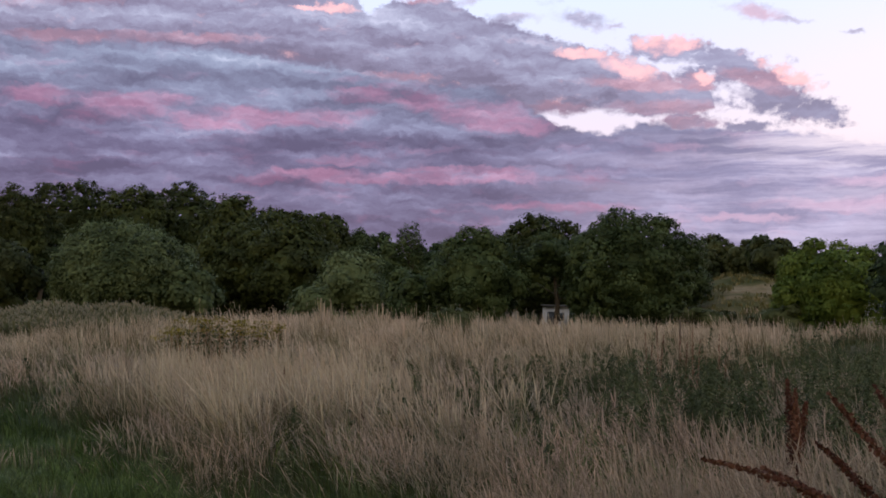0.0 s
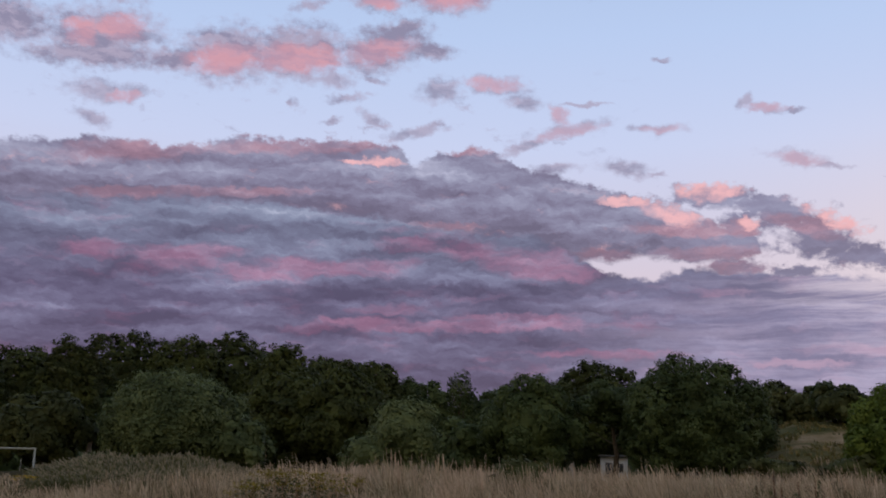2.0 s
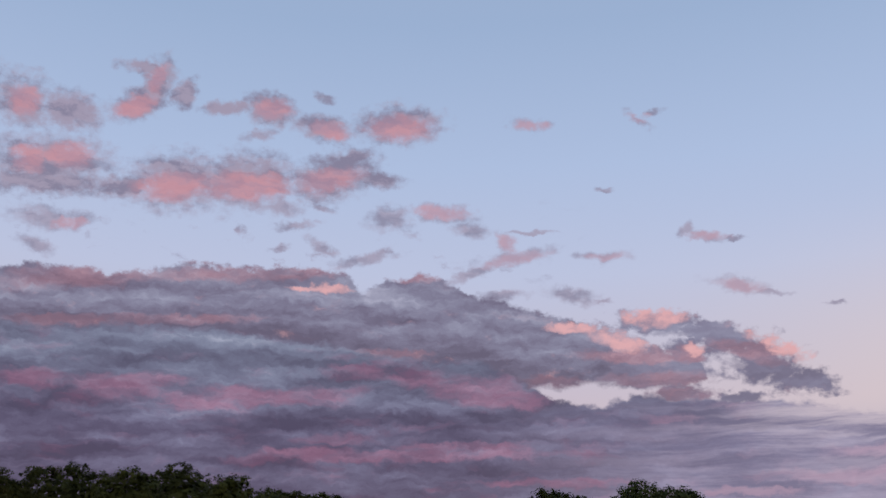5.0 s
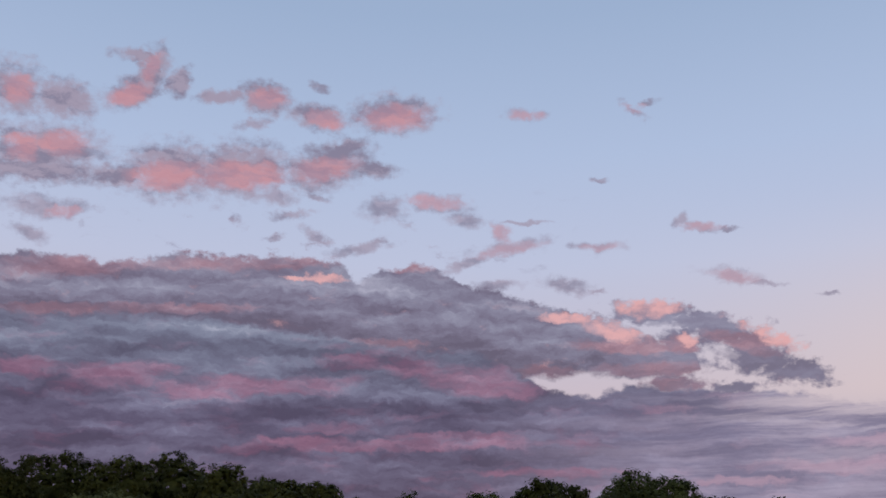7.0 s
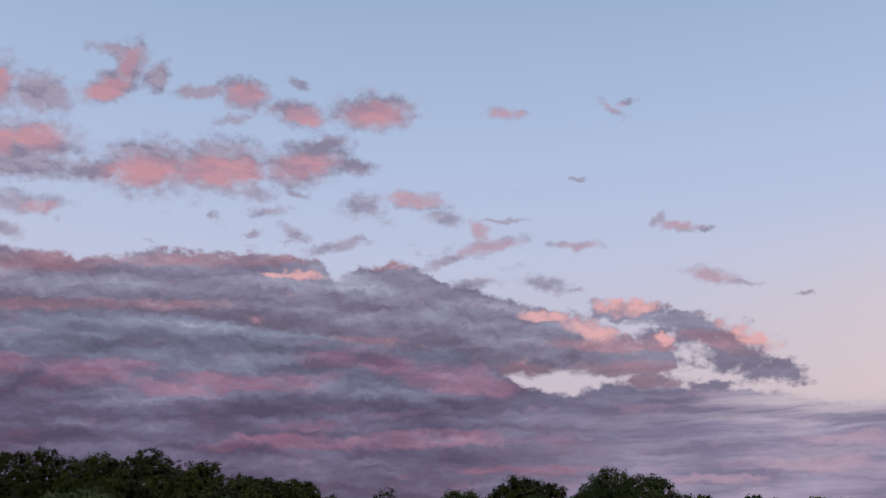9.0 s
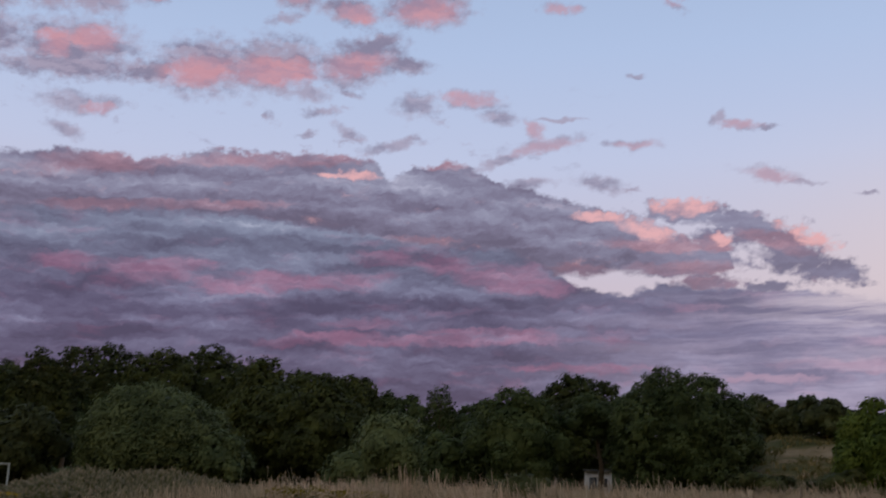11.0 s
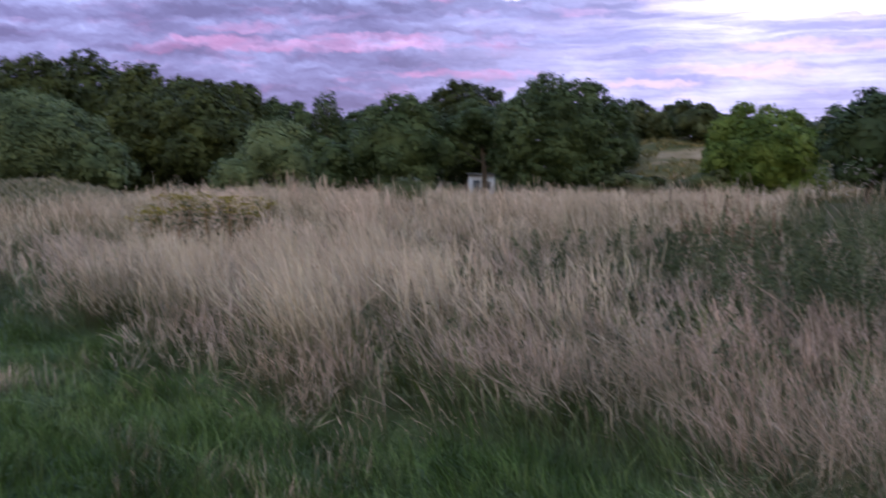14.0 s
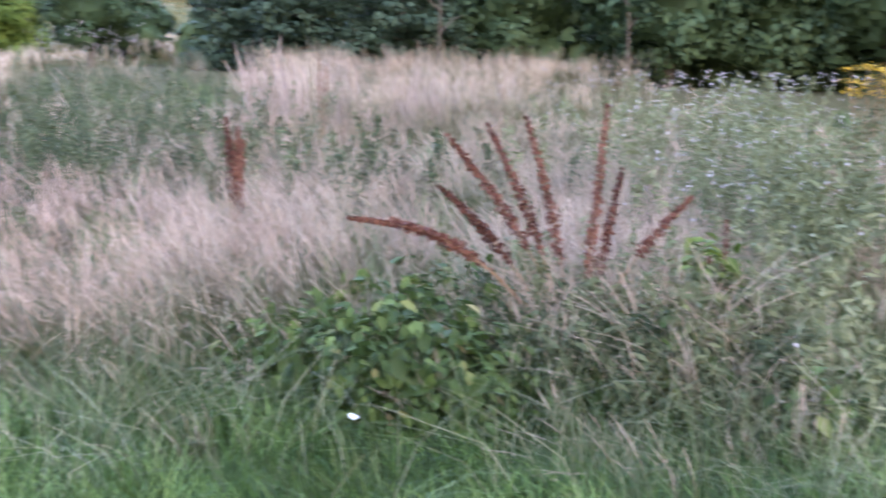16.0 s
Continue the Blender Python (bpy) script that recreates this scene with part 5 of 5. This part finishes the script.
tree("lime_tree", 7.6, 97, "dark green side bough of the lime group", M_DARK, tall(97, 4.8), 3.9, 5.6, 11000, 0.17, 12, 0.4, 1.0, 0.5, 0.1)
for az, r, el, w, n in ((15.2, 122, 4.3, 3.6, 4500), (16.6, 126, 4.8, 3.6, 5000), (18.0, 124, 4.5, 3.4, 4500), (19.6, 112, 4.6, 3.2, 4500), (21.0, 114, 4.2, 3.4, 4500),
                        (26.0, 122, 3.7, 3.6, 3500), (31.5, 118, 3.6, 4.2, 3500), (33.6, 116, 3.9, 3.6, 3500)):
    tree("hawthorn", az, r, "dull hawthorn on top of the bank", M_SHRUB, tall(r, el) - spot(az, r)[2], w, -0.4, n, 0.3, 9, 0.5, 0.9, 0.4, group="hawthorns")
tree("maple", 23.2, 82, "bright yellow-green maple with a low round crown", M_MAPLE, tall(82, 5.1) - 1.2, 5.2, -1.6, 23000, 0.145, 26, 0.34, 0.9, 0.38, 0.1, shell=0.75)
tree("shrub", 20.3, 80, "low green bush at the maple's foot", M_SHRUB, 2.6, 2.6, 0.0, 2500, 0.26, 7, 0.5, 1.0, 0.35, category="bush", group="bushes of the bank")
tree("shrub", 16.2, 84, "mossy low bush on the bank's slope", M_SHRUB, 1.9, 2.6, 0.0, 2000, 0.26, 7, 0.5, 1.0, 0.35, category="bush", group="bushes of the bank")
tree("shrub", 3.3, 34, "low green bush standing in the straw", M_SHRUB, 1.75, 1.15, 0.0, 1600, 0.09, 8, 0.5, 1.0, 0.16, category="bush", group="bushes of the bank")
for bush in (tree("rowan", 28.6, 46, "small dark tree bushing low over the grass", M_COPSE, tall(46, 5.2) - 0.7, 2.3, 0.3, 7000, 0.12, 16, 0.34, 0.75, 0.24, shell=0.75),
             tree("rowan", 30.8, 47, "small dark bush with pale blossom beside a tree", M_COPSE, 3.0, 2.1, 0.0, 5600, 0.12, 12, 0.38, 0.9, 0.24, shell=0.75)):
    face = RNG.normal(size=(150, 3)) * (1, 1, 0.6)
    face /= np.linalg.norm(face, axis=1, keepdims=True)
    face = np.repeat(face, 4, 0)
    tagged(part("blossom", leaves(face * (2.15, 1.95, 1.1) + (0, 0, 1.15) + RNG.normal(0, 0.06, face.shape), RNG.uniform(0.03, 0.075, len(face)), face + RNG.normal(0, 0.3, face.shape), 1.1), M_FLUFF, bush, "small pale blossom clusters"), kind="stuff")


def spruce(az, r, h, w, tiers, n, label, group="conifers"):
    """A conifer in whorled, drooping tiers."""
    ob = thing("conifer", Matrix.Translation(spot(az, r)) @ pose(0, 0, 0, 0, 0, RNG.uniform(0, 90)), label, "tree", group)
    rows = []
    for i in range(tiers):
        t = i / (tiers - 1)
        z, reach = 0.4 + (h - 0.7) * t, w * (1.0 - 0.86 * t) * RNG.uniform(0.85, 1.1)
        for j in range(7 if t < 0.7 else 5):
            a = j * 6.28 / 7 + i * 0.9 + RNG.uniform(-0.25, 0.25)
            d = reach * RNG.uniform(0.75, 1.1)
            part("bough", tube([(0, 0, z), (math.cos(a) * d * 0.6, math.sin(a) * d * 0.6, z - 0.02 * d), (math.cos(a) * d, math.sin(a) * d, z + 0.06 * d)], [0.05, 0.03, 0.01], 4), M_BARK, ob)
            for s in (0.45, 0.8):
                rows.append((math.cos(a) * d * s, math.sin(a) * d * s, z + 0.02, d * 0.30, d * 0.30, 0.20 + 0.05 * d))
    part("trunk", tube([(0, 0, -0.3), (0, 0, h * 0.5), (0, 0, h)], [0.03 * h, 0.018 * h, 0.01], 8), M_BARK, ob, soft=True)
    part("crown", lobed(rows, n, 0.15, cluster=0.2, shell=0.3, hang=0.08, dense=False), M_SPRUCE, ob, "drooping tiers of dark needles")


spruce(38.5, 40, 9.5, 4.2, 16, 22000, "dark bluish conifer with drooping tiers")
spruce(45.5, 42, 9.0, 3.8, 15, 20000, "dark bluish conifer with drooping tiers")
for az, r, el, w, mat in ((52, 43, 9, 3.6, M_DARK), (60.5, 40, 9, 3.8, M_DARK), (66, 41, 9, 3.8, M_DARK), (71.5, 40, 9, 3.8, M_DARK), (77, 40, 9, 3.8, M_DARK), (49, 50, 9, 4.5, M_OAK), (57, 52, 9, 5.0, M_OAK), (64, 52, 9, 5.0, M_OAK), (72, 52, 9, 5.0, M_OAK)):
    tree("sycamore", az, r, "dark sycamore at the edge of the copse", M_COPSE if mat is M_DARK else mat, tall(r, el), w, 0.0, 9000, 0.15, 18, 0.40, 1.0, 0.38, group="trees of the copse")


def bare_trunk(az, r, high, lean, mat, label):
    ob = thing("bare_tree", Matrix.Translation(spot(az, r)), label, "tree", "bare stems of the copse")
    part("trunk", tube([(0, 0, -0.2), (lean * 0.3, 0, high * 0.4), (lean, 0.2, high)], [0.06, 0.045, 0.02], 8), mat, ob, soft=True)
    for i in range(4):
        t = 0.35 + 0.15 * i
        s = (-1) ** i
        part("branch", tube([(lean * t, 0, high * t), (lean * t + s * 0.8, 0.1, high * t + 0.5), (lean * t + s * 1.5, 0.2, high * t + 0.7)], [0.04, 0.03, 0.01], 5), mat, ob)


bare_trunk(58.4, 37.5, 6.0, -0.5, M_BARK, "bare grey leaning stem before the dark copse")
bare_trunk(47.6, 37, 5.0, 0.3, M_BARK, "bare grey stem before the dark copse")
bare_trunk(4.6, 112, 9, 0.2, M_PALEBARK, "pale bare stem at the wood's edge")
bare_trunk(-25.2, 130, 9, 0.4, M_PALEBARK, "pale bare stem at the wood's edge")


def thicket():
    """The undergrowth that closes the foot of the wood and the copse."""
    rows = [(x, y, height_of(x, y) + 0.9, 4.5, 2.2, h) for x, y, h in
            [(*spot(a, 135 + 6 * math.sin(a * 1.7))[:2], 2.3 + math.sin(a * 2.3)) for a in np.arange(-34, 14, 1.7)]]
    rows += [(x, y, height_of(x, y) + 0.8, 2.2, 1.3, 1.7) for x, y in [spot(a, 43)[:2] for a in np.arange(35, 82, 2.4)]]
    rows += [(x, y, height_of(x, y) + 3.0, 3.0, 1.6, 4.0) for x, y in [spot(a, 58)[:2] for a in np.arange(36, 82, 2.6)]]
    ob = new("undergrowth", np_mesh("undergrowth", *lobed(rows, 24000, 0.4, cluster=0.6, hearts=len(rows))))
    ob.data.materials.append(M_DARK)
    tagged(ob, "dark undergrowth at the foot of the wood", "undergrowth", kind="stuff")
    # the far wooded skyline behind everything
    rows = [(x, y, 6.0, 16, 8, 10 + 2 * math.sin(i * 1.9)) for i, (x, y) in enumerate([spot(a, 260)[:2] for a in np.arange(-60, 12, 3.0)])]
    ob = new("far_wood", np_mesh("far_wood", *lobed(rows, 16000, 1.2, cluster=1.6, hearts=len(rows))))
    ob.data.materials.append(M_OAK)
    tagged(ob, "far dark wooded skyline beyond the meadow", "woods", kind="stuff")


thicket()


def weed_mound():
    """A swell of grey-headed weeds before the goal's end of the wood."""
    n = 8000
    a, r = RNG.uniform(-24.2, -11.8, n), RNG.uniform(38, 58, n)
    rise = smooth(a, -11.8, -16.0) * smooth(a, -25.5, -21.5) * (0.2 + 0.8 * smooth(r, 38, 51)) * (0.9 + 0.2 * np.sin(a * 2.1) * np.cos(a * 3.7))
    x, y = r * np.sin(np.radians(a)), r * np.cos(np.radians(a))
    h = (0.8 + 1.0 * rise) * RNG.uniform(0.7, 1.08, n)
    geo = sward(x, y, h, np.full(n, 0.065), 2.8, 1.5, 0.1, 0.9, ((0, 1.0), (0.6, 1.2), (0.85, 1.3), (1.0, 0.5)))
    ob = new("weed_mound", np_mesh("weed_mound", *geo))
    ob.data.materials.append(M_MOUND)
    tagged(ob, "swell of tall grey-green weeds gone to seed", "weeds", kind="stuff")


M_MOUND = leafy("grey_weed_heads", (0.050, 0.060, 0.026), (0.080, 0.090, 0.042), (0.125, 0.130, 0.070), 0.25, 0.4, 0.8, ((0.27, 0.24, 0.19), 0.82, 1.0, 0.85))
weed_mound()


# ---------------------------------------------------------------- built things
def goal():
    """A full-size football goal: posts, bar, and the stays behind."""
    right, wide, high, r = spot(-24.45, 80), 7.32, 2.44, 0.075
    ob = thing("football_goal", Matrix.Translation(right) @ pose(0, 0, 0, 0, 0, 24.45), "white metal football goal without a net", "goal")
    part("post", tube([(0, 0, -0.1), (0, 0, high)], [r, r], 10), M_GOAL, ob)
    part("post", tube([(-wide, 0, -0.1), (-wide, 0, high)], [r, r], 10), M_GOAL, ob)
    part("crossbar", tube([(r, 0, high), (-wide - r, 0, high)], [r, r], 10), M_GOAL, ob)
    for x in (0, -wide):
        part("stay", tube([(x, 0, high), (x, 0.9, high - 0.05), (x, 1.9, 0.0)], [0.03, 0.03, 0.03], 6), M_GOAL, ob)
    part("ground_bar", tube([(0, 1.9, 0.02), (-wide, 1.9, 0.02)], [0.03, 0.03], 6), M_GOAL, ob)


goal()


def cabin():
    """A low white building, half hidden behind the trees."""
    at = spot(7.55, 106)
    ob = thing("white_cabin", Matrix.Translation(at) @ pose(0, 0, 0, 0, 0, -7.55), "white cabin glimpsed between dark trees", "building")
    part("wall", block((-1.4, 0, -0.3), (1.4, 4, 2.6), 0.05), M_WALL, ob)
    part("roof", block((-1.6, -0.3, 2.6), (1.6, 4.3, 2.78), 0.05), M_ROOF, ob)
    win = part("window", block((0.35, -0.03, 1.0), (0.95, 0.02, 1.9), 0.01), M_WINDOW, ob)
    part("sill", block((0.30, -0.12, 0.92), (1.0, 0.01, 1.0), 0.01), M_WALL, win)
    part("door", block((-0.9, -0.04, 0.0), (-0.15, 0.02, 2.0), 0.01), M_WINDOW, ob)


cabin()


def stake(az, r, high):
    ob = new("stake", np_mesh("stake", *block((-0.022, -0.02, -0.2), (0.022, 0.02, high), 0.008)))
    ob.data.materials.append(M_WOOD)
    p = spot(az, r)
    ob.matrix_world = pose(p[0], p[1], p[2], 2, -2, 20)
    tagged(ob, "weathered dark wooden stake standing in the grass", "stake")


stake(18.3, 24, 1.35)
